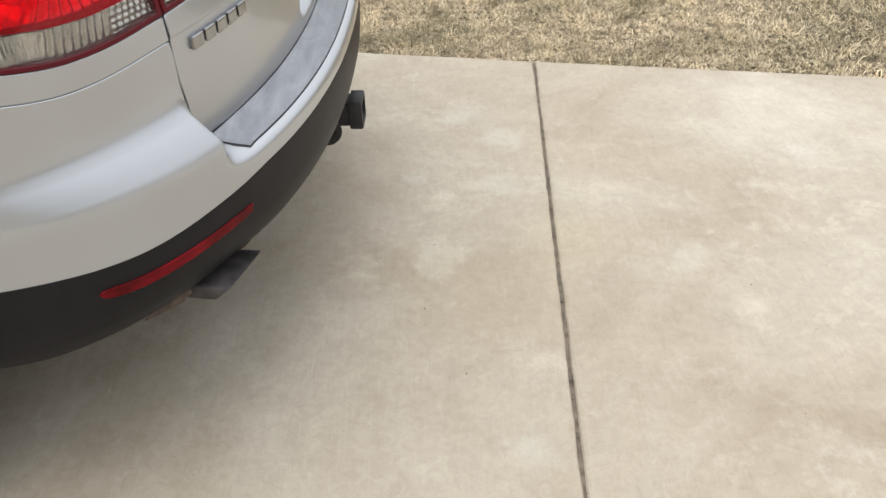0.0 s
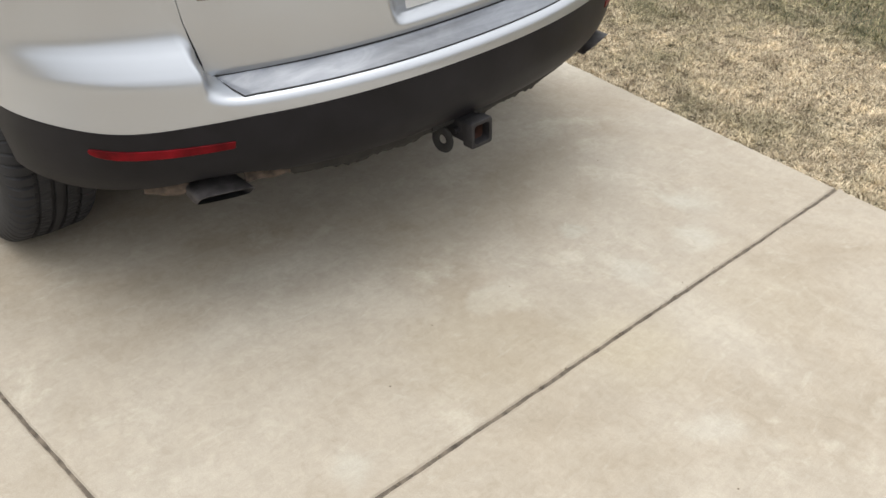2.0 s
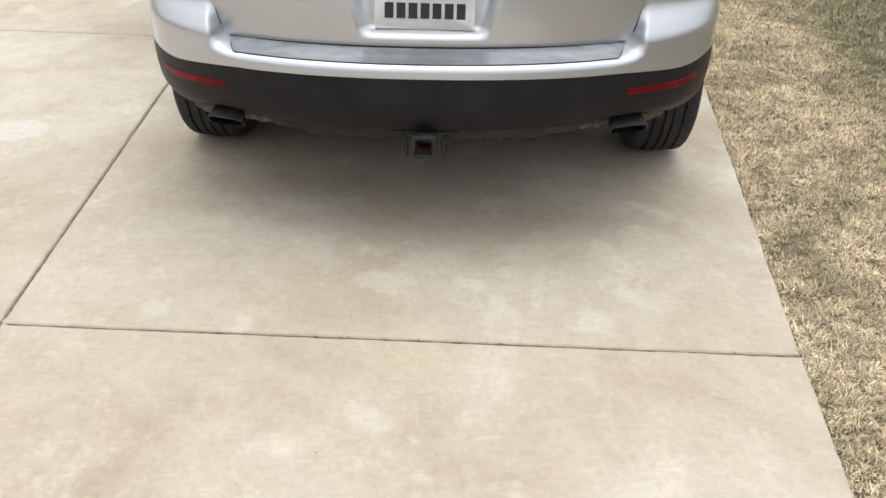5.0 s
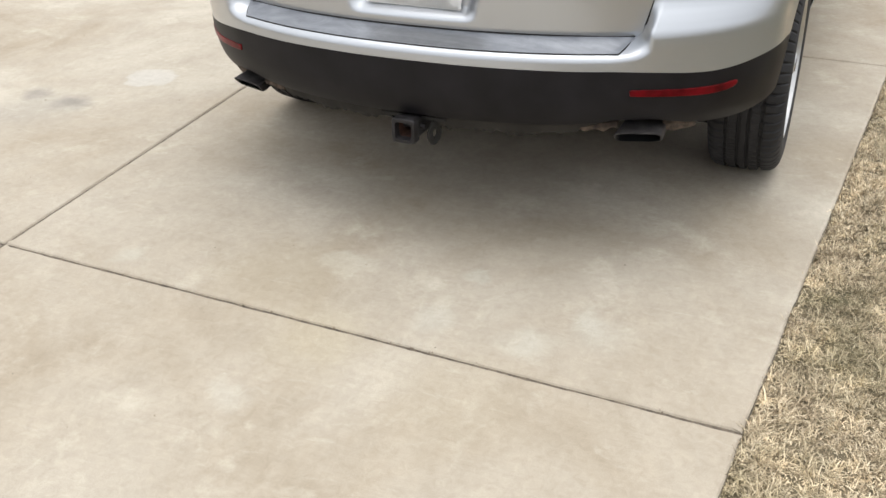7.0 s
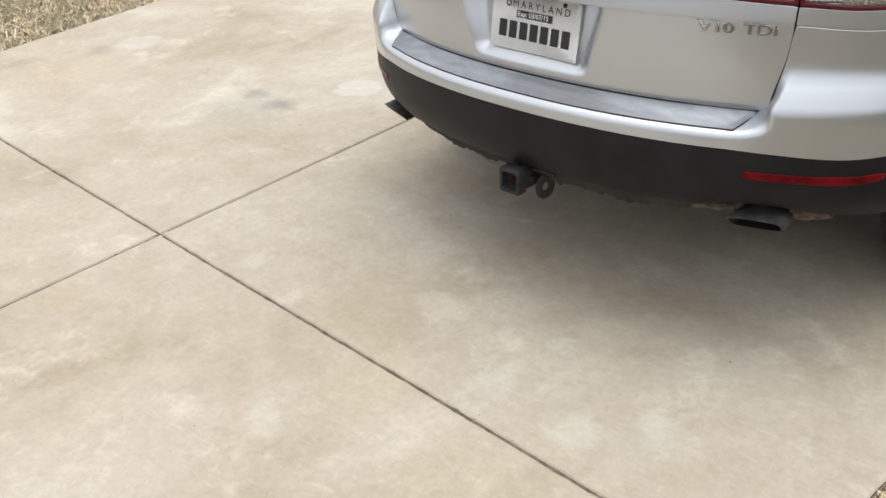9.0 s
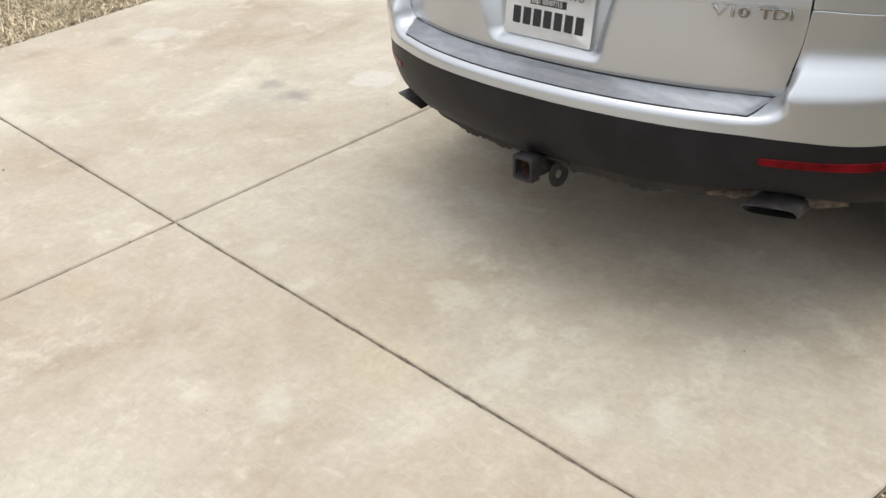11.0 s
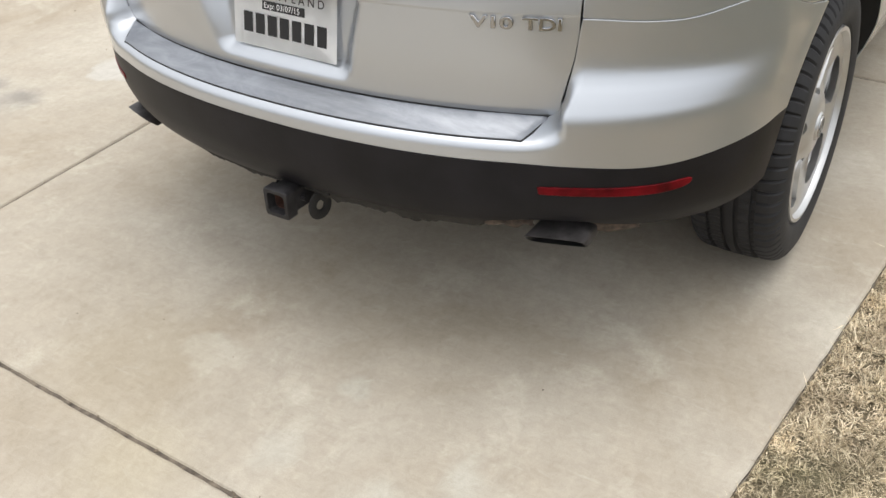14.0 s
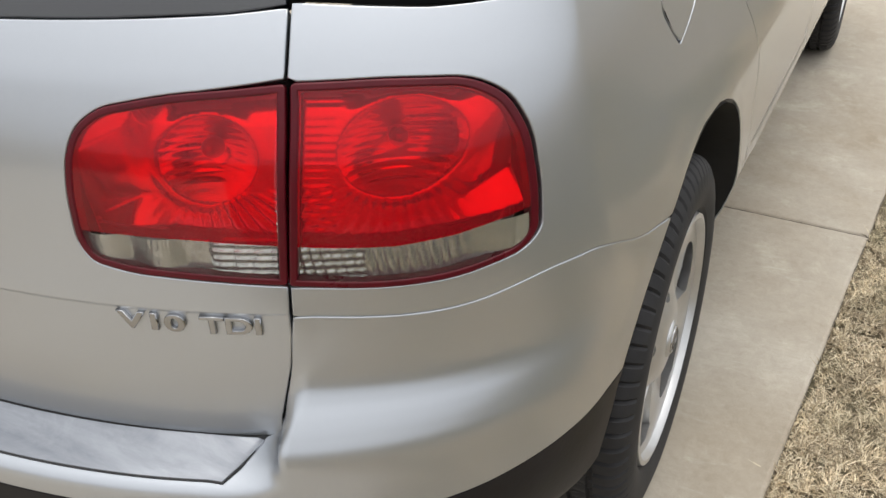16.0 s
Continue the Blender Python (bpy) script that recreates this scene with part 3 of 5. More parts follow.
def panel(name, poly, material, parent, label="", kind="corner", off=0.0, depth=0.016, edge=0.0025, grid=0.014, holes=(), disp=None, rim=True, lines=()):
    """A sheet of the skin inside an outline given in (p, z), with rolled edges of its own thickness."""
    loops = [resample(np.asarray(poly, float), grid)] + [resample(np.asarray(h, float), grid) for h in holes]
    allpts = np.concatenate(loops)
    lo, hi = loops[0].min(0), loops[0].max(0)
    gx, gz = np.meshgrid(np.arange(lo[0] + grid * .5, hi[0], grid), np.arange(lo[1] + grid * .5, hi[1], grid * .8))
    inner = np.stack([gx.ravel(), gz.ravel()], 1)
    for z in lines:
        inner = inner[np.abs(inner[:, 1] - z) > grid * .25]
        xs = np.arange(lo[0] + grid * .5, hi[0], grid)
        inner = np.concatenate([inner, np.stack([xs, np.full(len(xs), z)], 1)])
    keep = inside(loops[0], inner) & (edge_distance(loops[0], inner) > grid * .45)
    for h in loops[1:]:
        keep &= ~inside(h, inner) & (edge_distance(h, inner) > grid * .45)
    pts = np.concatenate([allpts, inner[keep]])
    edges, base = [], 0
    for lp in loops:
        edges += [(base + k, base + (k + 1) % len(lp)) for k in range(len(lp))]
        base += len(lp)
    v2, _, tris, _, _, _ = delaunay_2d_cdt([Vector(q) for q in pts], edges, [], 0, 1e-7)
    v2 = np.array([tuple(v) for v in v2])
    tris = np.array([t for t in tris if len(t) == 3])
    cen = v2[tris].mean(1)
    ok = inside(loops[0], cen)
    for h in loops[1:]:
        ok &= ~inside(h, cen)
    tris = tris[ok]
    A, B, C = v2[tris[:, 0]], v2[tris[:, 1]], v2[tris[:, 2]]
    flip = ((B - A)[:, 0] * (C - A)[:, 1] - (B - A)[:, 1] * (C - A)[:, 0]) < 0
    tris[flip] = tris[flip][:, ::-1]
    pos, nrm = frames_of(v2[:, 0], v2[:, 1], kind, disp, off)
    verts, normals, faces = list(pos), list(nrm), [tuple(t) for t in tris]
    if rim:
        count = {}
        for t in faces:
            for a, b in ((t[0], t[1]), (t[1], t[2]), (t[2], t[0])):
                count[(a, b)] = 1
        border = [(a, b) for a, b in count if (b, a) not in count]
        outv = {}
        for a, b in border:
            d = pos[b] - pos[a]
            for k in (a, b):
                outv[k] = outv.get(k, 0) + np.cross(d, nrm[k])
        ring = {}
        for k, o in outv.items():
            o = o / (np.linalg.norm(o) + 1e-12)
            i = len(verts)
            verts += [pos[k] + o * edge * .7 - nrm[k] * edge * .3, pos[k] + o * edge - nrm[k] * edge, pos[k] + o * edge - nrm[k] * (edge + depth)]
            mid = nrm[k] + o
            normals += [mid / np.linalg.norm(mid), o, o]
            ring[k] = i
        for a, b in border:
            i, j = ring[a], ring[b]
            faces += [(a, i, j, b), (i, i + 1, j + 1, j), (i + 1, i + 2, j + 2, j + 1)]
    return mesh_object(name, verts, faces, material, parent, label, True, normals)


# ---- the car ----
CAR = pose(-0.176, 2.302, 0.001, 1.15, -1.2, -3.35)
STAND = pose(-0.176, 2.302, 0, 0, 0, -3.35)
car = tagged(new("car"), "silver metallic SUV with dark grey bumper cladding parked on concrete", "car")
car.matrix_world = CAR
AXLE_X, AXLE_Z, TYRE_SCALE, WHEELBASE, TRACK, FRONT_TRACK = -0.985, 0.380, 1.03, 2.95, 0.885, 0.930
ARCH, ARCH_Z, ARCH_X, FLARE = 0.447, 0.422, -0.985, 0.036


def sub(name, label=""):
    """An empty that gathers the pieces of one part of the car."""
    ob = new(name)
    ob.parent = car
    return tagged(ob, label) if label else ob


def arch_points(sg, z_from, z_to, cx=ARCH_X, n=12, r=ARCH, rear=True):
    """Places along the wheel arch between two heights, on its rear or front half."""
    out = []
    for k in range(n + 1):
        a0, a1 = math.asin(max(-1, min(1, (z_from - ARCH_Z) / r))), math.asin(max(-1, min(1, (z_to - ARCH_Z) / r)))
        a = a0 + (a1 - a0) * k / n
        x = cx + (1 if rear else -1.10) * r * math.cos(a)
        out.append(at_x(x, ARCH_Z + r * math.sin(a), sg))
    return out


def side_relief(p, z, a):
    """Flared wheel arches, sides that widen towards the doors, tucked-in sills and a slim moulding along the doors."""
    x = a[..., 0]
    side = sstep(.90, .95, np.abs(a[..., 1]))
    h = FLARE * sstep(-.30, -.80, x) * (1 - sstep(.82, 1.12, z))
    for cx in (ARCH_X, ARCH_X - WHEELBASE):
        r = np.hypot(x - cx, z - ARCH_Z)
        h = h + .004 * side * np.exp(-(np.clip(r - ARCH, 0, 9) / .035) ** 2) * sstep(.50, .70, z)
    h = h + .015 * np.clip(-x - 1.05, 0, 2.6)
    moulding = .004 * sstep(-1.56, -1.66, x) * sstep(.521, .528, z) * (1 - sstep(.558, .567, z))
    return h - .15 * sstep(-1.10, -1.35, x) * np.clip(.52 - z, 0, .2) + moulding


def mirror(poly, sg):
    return [(a * sg, b) for a, b in poly]


# dark shell behind the panel gaps
for sg in (1, -1):
    top = [at_l(0, 1.21), at_l(.3, 1.21), at_l(.6, 1.21), at_x(-.5, 1.19), at_x(-1.4, 1.17), at_x(-3.1, 1.12), at_x(-3.9, 1.0)]
    front = [at_x(ARCH_X - WHEELBASE + ARCH + .06, .40)]
    back = arch_points(1, .40, ARCH_Z + ARCH + .019, r=ARCH + .02, rear=False) + arch_points(1, ARCH_Z + ARCH + .019, .40, r=ARCH + .02)
    rear = [at_l(.80, .40), at_l(.5, .44), at_l(0, .44)]
    panel("inner_shell", mirror(top + front + back + rear, sg), BLACK, car, "black inner body shell", off=-.095, grid=.04, rim=False, kind="hatch")

# tailgate
HATCH_SIDE = [(.6475, .674), (.651, .700), (.6575, .722), (.6785, .803), (.6855, .853), (.687, .93), (.680, 1.17), (.668, 1.24)]
LAMP_IN = [(0.682, 1.160), (0.564, 1.148), (0.488, 1.131), (0.461, 1.1105), (0.449, 1.079), (0.446, 1.0311), (0.450, 0.972), (0.465, 0.948), (0.512, 0.938), (0.6865, 0.93)]
LAMP_OUT = [(0.6915, 1.161), (0.779, 1.162), (0.850, 1.155), (0.885, 1.131), (0.909, 1.0857), (0.922, 1.0197), (0.926, 0.958), (0.914, 0.938), (0.859, 0.9225), (0.791, 0.921), (0.6935, 0.929)]


def tailgate_relief(p, z, a):
    l = a[..., 1]
    step = -0.003 * (1 - sstep(.884, .8885, z))
    foot = -0.004 * (1 - sstep(.660, .685, z))
    half = .203 + (z - .70) * .245
    side = 1 - sstep(half - .045, half + .004, np.abs(l))
    deep = .034 + .026 * np.clip((z - .705) / .18, 0, 1)
    well = -deep * side * sstep(.692, .728, z) * (1 - sstep(.876, .888, z))
    return step + foot + well


def smooth_outline(pts):
    """A lamp outline with its corners rounded, but for those at the joint between the two lamps."""
    return rounded(pts, [.003 if abs(q[0] - .69) < .012 else .03 for q in pts], 4)


def grow(pts, d):
    """Move an outline outwards by d."""
    c = pts.mean(0)
    out = []
    for i in range(len(pts)):
        t = pts[(i + 1) % len(pts)] - pts[i - 1]
        n = np.array([t[1], -t[0]]) / (np.linalg.norm(t) + 1e-9)
        out.append(pts[i] + n * d * (1 if n @ (pts[i] - c) > 0 else -1))
    return np.array(out)


pocket = [q for q in grow(smooth_outline(LAMP_IN), .0055) if q[0] < .678][::-1]
gate_r = [at_l(l, z) for l, z in [(.0, .6700), (.3, .6695), (.5, .6675), (.605, .6650), (.640, .6650)] + HATCH_SIDE[:-1]]
# the lamp pocket opens to the side edge
side_low = [q for q in gate_r if q[1] < .925]
gate_right = side_low + [at_l(.687, .9235)] + [at_l(*q) for q in pocket] + [at_l(.6795, 1.169), at_l(.668, 1.232), at_l(.609, 1.226), at_l(.488, 1.219), at_l(.346, 1.212), at_l(0, 1.208)]
gate = gate_right + [(-a, b) for a, b in gate_right[::-1][1:-1]]
tailgate = panel("tailgate", gate, PAINT, car, "silver tailgate with a recessed plate well", kind="hatch", disp=tailgate_relief, grid=.0065, depth=.02, lines=(.8825, .8845, .886, .8875, .8895))
# thin black strip that stands in for the shaded gap below the tailgate
gap_line = [(.0, .6700), (.3, .6695), (.5, .6675), (.605, .6650), (.634, .6650)]
gap_line = [at_l(l, z - .0012) for l, z in gap_line] + [at_l(l, z + .0022) for l, z in gap_line[::-1]]
for sg in (1, -1):
    panel("gate_seal", mirror(gap_line, sg), BLACK, car, "thin black strip standing in for the shaded gap under the tailgate", kind="hatch", disp=tailgate_relief, off=.0012, depth=.01, edge=.0008, grid=.02)
glass_right = [at_l(0, 1.214), at_l(.346, 1.218), at_l(.488, 1.225), at_l(.609, 1.232), at_l(.664, 1.239), at_l(.63, 1.35), at_l(.575, 1.50), at_l(.545, 1.56), at_l(.50, 1.585), at_l(0, 1.60)]
panel("rear_window", glass_right + [(-a, b) for a, b in glass_right[::-1][1:-1]], GLASS, car, "dark tinted rear window", kind="hatch", off=-.004, grid=.03)

# bumper
SEAM = [("l", .6935, .880), ("l", .745, .876), ("l", .791, .872), ("l", .843, .8705), ("l", .882, .8755), ("x", -.335, .886), ("x", -.373, .892), ("x", -.41, .890), ("x", -.455, .885), ("x", -.51, .864), ("x", -.56, .841), ("x", -.60, .825), ("x", -.64, .812)]
DARK_LINE = [("l", .0, .595), ("l", .26, .5945), ("l", .53, .592), ("l", .62, .592), ("l", .704, .587), ("l", .786, .578), ("l", .84, .575), ("l", .89, .579), ("x", -.36, .589), ("x", -.45, .596), ("x", -.577, .601)]


def run(pts, dz=0.0, sg=1):
    out = [np.array(at_l(a, z + dz) if c == "l" else at_x(a, z + dz)) for c, a, z in pts]
    for _ in range(2):
        cut = [w for a, b in zip(out, out[1:]) for w in (a * .75 + b * .25, a * .25 + b * .75)]
        out = [out[0]] + cut + [out[-1]]
    return [tuple(q) for q in out]


inner_r = [at_l(0, .705), at_l(.3, .705), at_l(.55, .705), at_l(.640, .702), at_l(.6545, .698), at_l(.6610, .722), at_l(.6815, .803), at_l(.6890, .853)]
outer_r = run(SEAM) + arch_points(1, .793, .602) + run(DARK_LINE[1:][::-1])
bump_right = inner_r + outer_r + [at_l(0, .595)]
bumper_poly = bump_right[1:] + [(-a, b) for a, b in bump_right[1:-1][::-1]] + [bump_right[0]]
bumper = panel("rear_bumper", bumper_poly, PAINT, car, "silver rear bumper with a load ledge", grid=.008, depth=.06, disp=side_relief)
BOTTOM = [("x", -.47, .44), ("x", -.43, .417), ("x", -.38, .404), ("l", .865, .401), ("l", .80, .408), ("l", .745, .425), ("l", .70, .442), ("l", .60, .444), ("l", .56, .43), ("l", .40, .418), ("l", .0, .415)]
dark_right = run(DARK_LINE, -.004) + arch_points(1, .592, .442)[1:] + run(BOTTOM[1:])
dark_poly = dark_right + [(-a, b) for a, b in dark_right[1:-1][::-1]]
cover = panel("bumper_cladding", dark_poly, CLADDING, car, "dark grey plastic lower bumper cladding", grid=.012, depth=.03, disp=side_relief)
seal_right = [at_l(0, .6332), at_l(.3, .6332), at_l(.6015, .6332), at_l(.615, .645), at_l(.628, .6680), at_l(.61, .674), at_l(0, .676)]
panel("strip_seal", seal_right + [(-a, b) for a, b in seal_right[::-1][1:-1]], BLACK, car, "thin black edge round the step film", off=.0022, depth=.004, edge=.0006, grid=.009)
strip_right = [at_l(0, .6345), at_l(.3, .6345), at_l(.600, .6345), at_l(.612, .646), at_l(.627, .6640), at_l(.605, .6642), at_l(.5, .6665), at_l(.3, .6683), at_l(0, .6688)]
panel("step_strip", strip_right + [(-a, b) for a, b in strip_right[::-1][1:-1]], STRIP, car, "scuffed brushed metal step film on the bumper ledge", off=.0034, depth=.002, edge=.0012, grid=.009)
for sg in (1, -1):
    bar = [("l", .640, .535), ("l", .70, .5335), ("l", .76, .530), ("l", .82, .528), ("l", .862, .529), ("l", .893, .534), ("l", .897, .527), ("l", .888, .516), ("l", .86, .509), ("l", .82, .508), ("l", .76, .512), ("l", .70, .516), ("l", .642, .520)]
    panel("rear_reflector", mirror(run(bar), sg), RED_BAR, car, "narrow red bumper reflector", off=.003, depth=.006, edge=.002, grid=.01)

# quarter panels, lamp fillers, doors and front wings
MOULDING = (.518, .524, .530, .545, .557, .563, .569)
for sg in (1, -1):
    around = grow(smooth_outline(LAMP_OUT), .0055)
    around = [q for q in around if q[0] > (.6915 if q[1] > 1 else .70)]
    quarter = [at_l(.6865, 1.169)] + [at_l(*q) for q in around] + [at_l(.6935, .9222)] + run(SEAM, .0055)
    quarter += arch_points(1, .7985, ARCH_Z + ARCH - .001, n=5) + arch_points(1, ARCH_Z + ARCH - .001, .385, rear=False)[1:] + [at_x(-1.55, .385), at_x(-1.55, .62), at_x(-1.50, .80), at_x(-1.36, .98), at_x(-1.24, 1.10), at_x(-1.24, 1.195)]
    quarter += [at_x(-.95, 1.21), at_x(-.6, 1.22), at_l(.80, 1.226), at_l(.674, 1.237)]
    hole = []
    if sg > 0:
        flap = rounded([at_x(-.845, 1.17), at_x(-.868, 1.05), at_x(-.895, 1.028), at_x(-1.01, 1.06), at_x(-1.06, 1.10), at_x(-1.04, 1.17)], .018)
        cen = flap.mean(0)
        hole = [cen + (flap - cen) * 1.085]
        panel("fuel_flap", flap, PAINT, car, "silver fuel filler flap", grid=.015, edge=.002, disp=side_relief)
    panel("rear_quarter", mirror(quarter, sg), PAINT, car, "silver rear quarter panel", grid=.014, holes=hole, disp=side_relief)
    door_r = [at_x(-1.557, .44), at_x(-1.557, .62), at_x(-1.507, .80), at_x(-1.367, .98), at_x(-1.248, 1.10), at_x(-1.248, 1.19), at_x(-2.285, 1.165), at_x(-2.285, .44)]
    panel("rear_door", mirror(door_r, sg), PAINT, car, "silver rear door", grid=.022, disp=side_relief, lines=MOULDING)
    if sg > 0:
        panel("front_door", mirror([at_x(-2.293, .44), at_x(-2.293, 1.165), at_x(-3.28, 1.12), at_x(-3.34, .95), at_x(-3.34, .44)], sg), PAINT, car, "silver front door", grid=.03, disp=side_relief, lines=MOULDING)
    wing = [at_x(-3.347, .44), at_x(-3.347, .95), at_x(-3.30, 1.105), at_x(-3.8, 1.03)]
    nose_x = ARCH_X - WHEELBASE
    wing += [(at_x(-4.05, 1.0)[0], .985), (REAR + SIDE + .2, .93), (REAR + SIDE + .2, .66), at_x(-4.12, .62)] + arch_points(1, .62, ARCH_Z + ARCH - .001, cx=nose_x, rear=False) + arch_points(1, ARCH_Z + ARCH - .001, .44, cx=nose_x)[1:]
    panel("front_wing", mirror(wing, sg), PAINT, car, "silver front wing", grid=.03, disp=side_relief)
    sill = [at_x(-1.557, .385), at_x(nose_x + ARCH + .03, .385), at_x(nose_x + ARCH + .03, .435), at_x(-1.557, .435)]
    panel("sill", mirror(sill, sg), PAINT, car, "silver lower sill", grid=.03, disp=side_relief)
    for x0, x1 in ((-1.26, -2.27), (-2.31, -3.10)):
        panel("side_window", mirror([at_x(x0, 1.20), at_x(x0 - .10, 1.52), at_x(x1 + (.0 if x1 > -3 else .42), 1.52), at_x(x1, 1.18)], sg), GLASS, car, "dark tinted side window", off=-.004, grid=.04, disp=side_relief)
    panel("side_window", mirror([at_x(-.62, 1.24), at_x(-.86, 1.50), at_x(-1.27, 1.52), at_x(-1.18, 1.21)], sg), GLASS, car, "dark tinted side window", off=-.004, grid=.04, disp=side_relief)
    pillar = [at_l(.680, 1.248), at_l(.645, 1.35), at_l(.585, 1.51), at_l(.55, 1.60), at_x(-.9, 1.61), at_x(-2.5, 1.60), at_x(-3.12, 1.16), at_x(-2.29, 1.173), at_x(-1.24, 1.204), at_x(-.6, 1.227), at_l(.80, 1.240)]
    panel("window_frame", mirror(pillar, sg), BLACK, car, "black window surround", off=-.012, grid=.04, disp=side_relief)
front_poly = [(REAR + SIDE + .206, .30), (REAR + SIDE + .206, .93), (REAR + SIDE + .6, .93), (REAR * 2 + SIDE, .93), (REAR * 2 + SIDE, .30)]
for sg in (1, -1):
    panel("front_bumper", mirror(front_poly, sg), PAINT, car, "silver front bumper", grid=.04)


def cap(name, rows, material, label):
    """A grid through rows of points."""
    n = len(rows[0])
    verts = [q for r in rows for q in r]
    faces = [(i * n + j, i * n + j + 1, (i + 1) * n + j + 1, (i + 1) * n + j) for i in range(len(rows) - 1) for j in range(n - 1)]
    ob = mesh_object(name, verts, faces, material, car, label)
    s = ob.modifiers.new("thickness", "SOLIDIFY")
    s.thickness = 0.01
    s.offset = -1
    return ob


ts = np.linspace(-1, 1, 21)
cap("bonnet", [[(x, t * (.80 - .10 * max(0, (-x - 3.9))), (1.13 - .10 * ((-x - 3.2) / 1.35) ** 2) + .035 * (1 - t * t) - .02 * abs(t) ** 4) for t in ts] for x in np.linspace(-3.2, -4.52, 14)], PAINT, "silver bonnet")
cap("roof", [[(x, t * .66, 1.63 + .05 * (1 - t * t) - .03 * abs(t) ** 6 - .06 * ((x + 1.45) / 1.0) ** 4) for t in ts] for x in np.linspace(-.50, -2.45, 16)], PAINT, "silver roof")
cap("windscreen", [[(-3.22 + .82 * v, t * (.80 - .15 * v), 1.12 + .50 * v + .02 * (1 - t * t)) for t in ts] for v in np.linspace(0, 1, 8)], GLASS, "dark windscreen")


# ---- tail lamps ----
def lamp_base(u, v, depth, kind="hatch"):
    """A place behind the lens: l = u, z = v, so many metres below the skin."""
    p, z = at_l(u, v)
    a, n = frames_of(np.array([p]), np.array([z]), kind, None, 0.0)
    return a[0] - n[0] * depth, n[0]


def offset_outline(pts, d):
    """Shrink an outline by about d."""
    pts = np.asarray(pts, float)
    out = []
    area = sum(a[0] * b[1] - a[1] * b[0] for a, b in zip(pts, np.roll(pts, -1, 0)))
    s = 1 if area > 0 else -1
    for i in range(len(pts)):
        a, b, c = pts[i - 1], pts[i], pts[(i + 1) % len(pts)]
        u, v = (b - a) / np.linalg.norm(b - a), (c - b) / np.linalg.norm(c - b)
        nu, nv = np.array([-u[1], u[0]]) * s, np.array([-v[1], v[0]]) * s
        out.append(b + (nu + nv) / max(.6, 1 + nu @ nv) * d)
    return np.array(out)


def clip_below(pts, line):
    """The parts of an outline above and below a height line given as (l, z) pairs."""
    lx, lz = [a for a, _ in line], [b for _, b in line]
    dense = resample(np.asarray(pts, float), .006)
    f = lambda q: np.interp(q[0], lx, lz)
    up = [q for q in dense if q[1] > f(q) + .0]
    dn = [q for q in dense if q[1] <= f(q)]
    return up, dn


def close_along(points, line, above):
    """Order the points of a part outline so that it closes along the line."""
    pts = np.array(points)
    lx, lz = [a for a, _ in line], [b for _, b in line]
    gap = np.argmax(np.linalg.norm(np.roll(pts, -1, 0) - pts, axis=1))
    pts = np.roll(pts, -(gap + 1), 0)
    a, b = pts[-1], pts[0]
    n = max(2, int(abs(a[0] - b[0]) / .01))
    between = [(x, np.interp(x, lx, lz)) for x in np.linspace(a[0], b[0], n + 1)]
    between[0] = (a[0], np.interp(a[0], lx, lz))
    return np.array(list(map(tuple, pts)) + between)


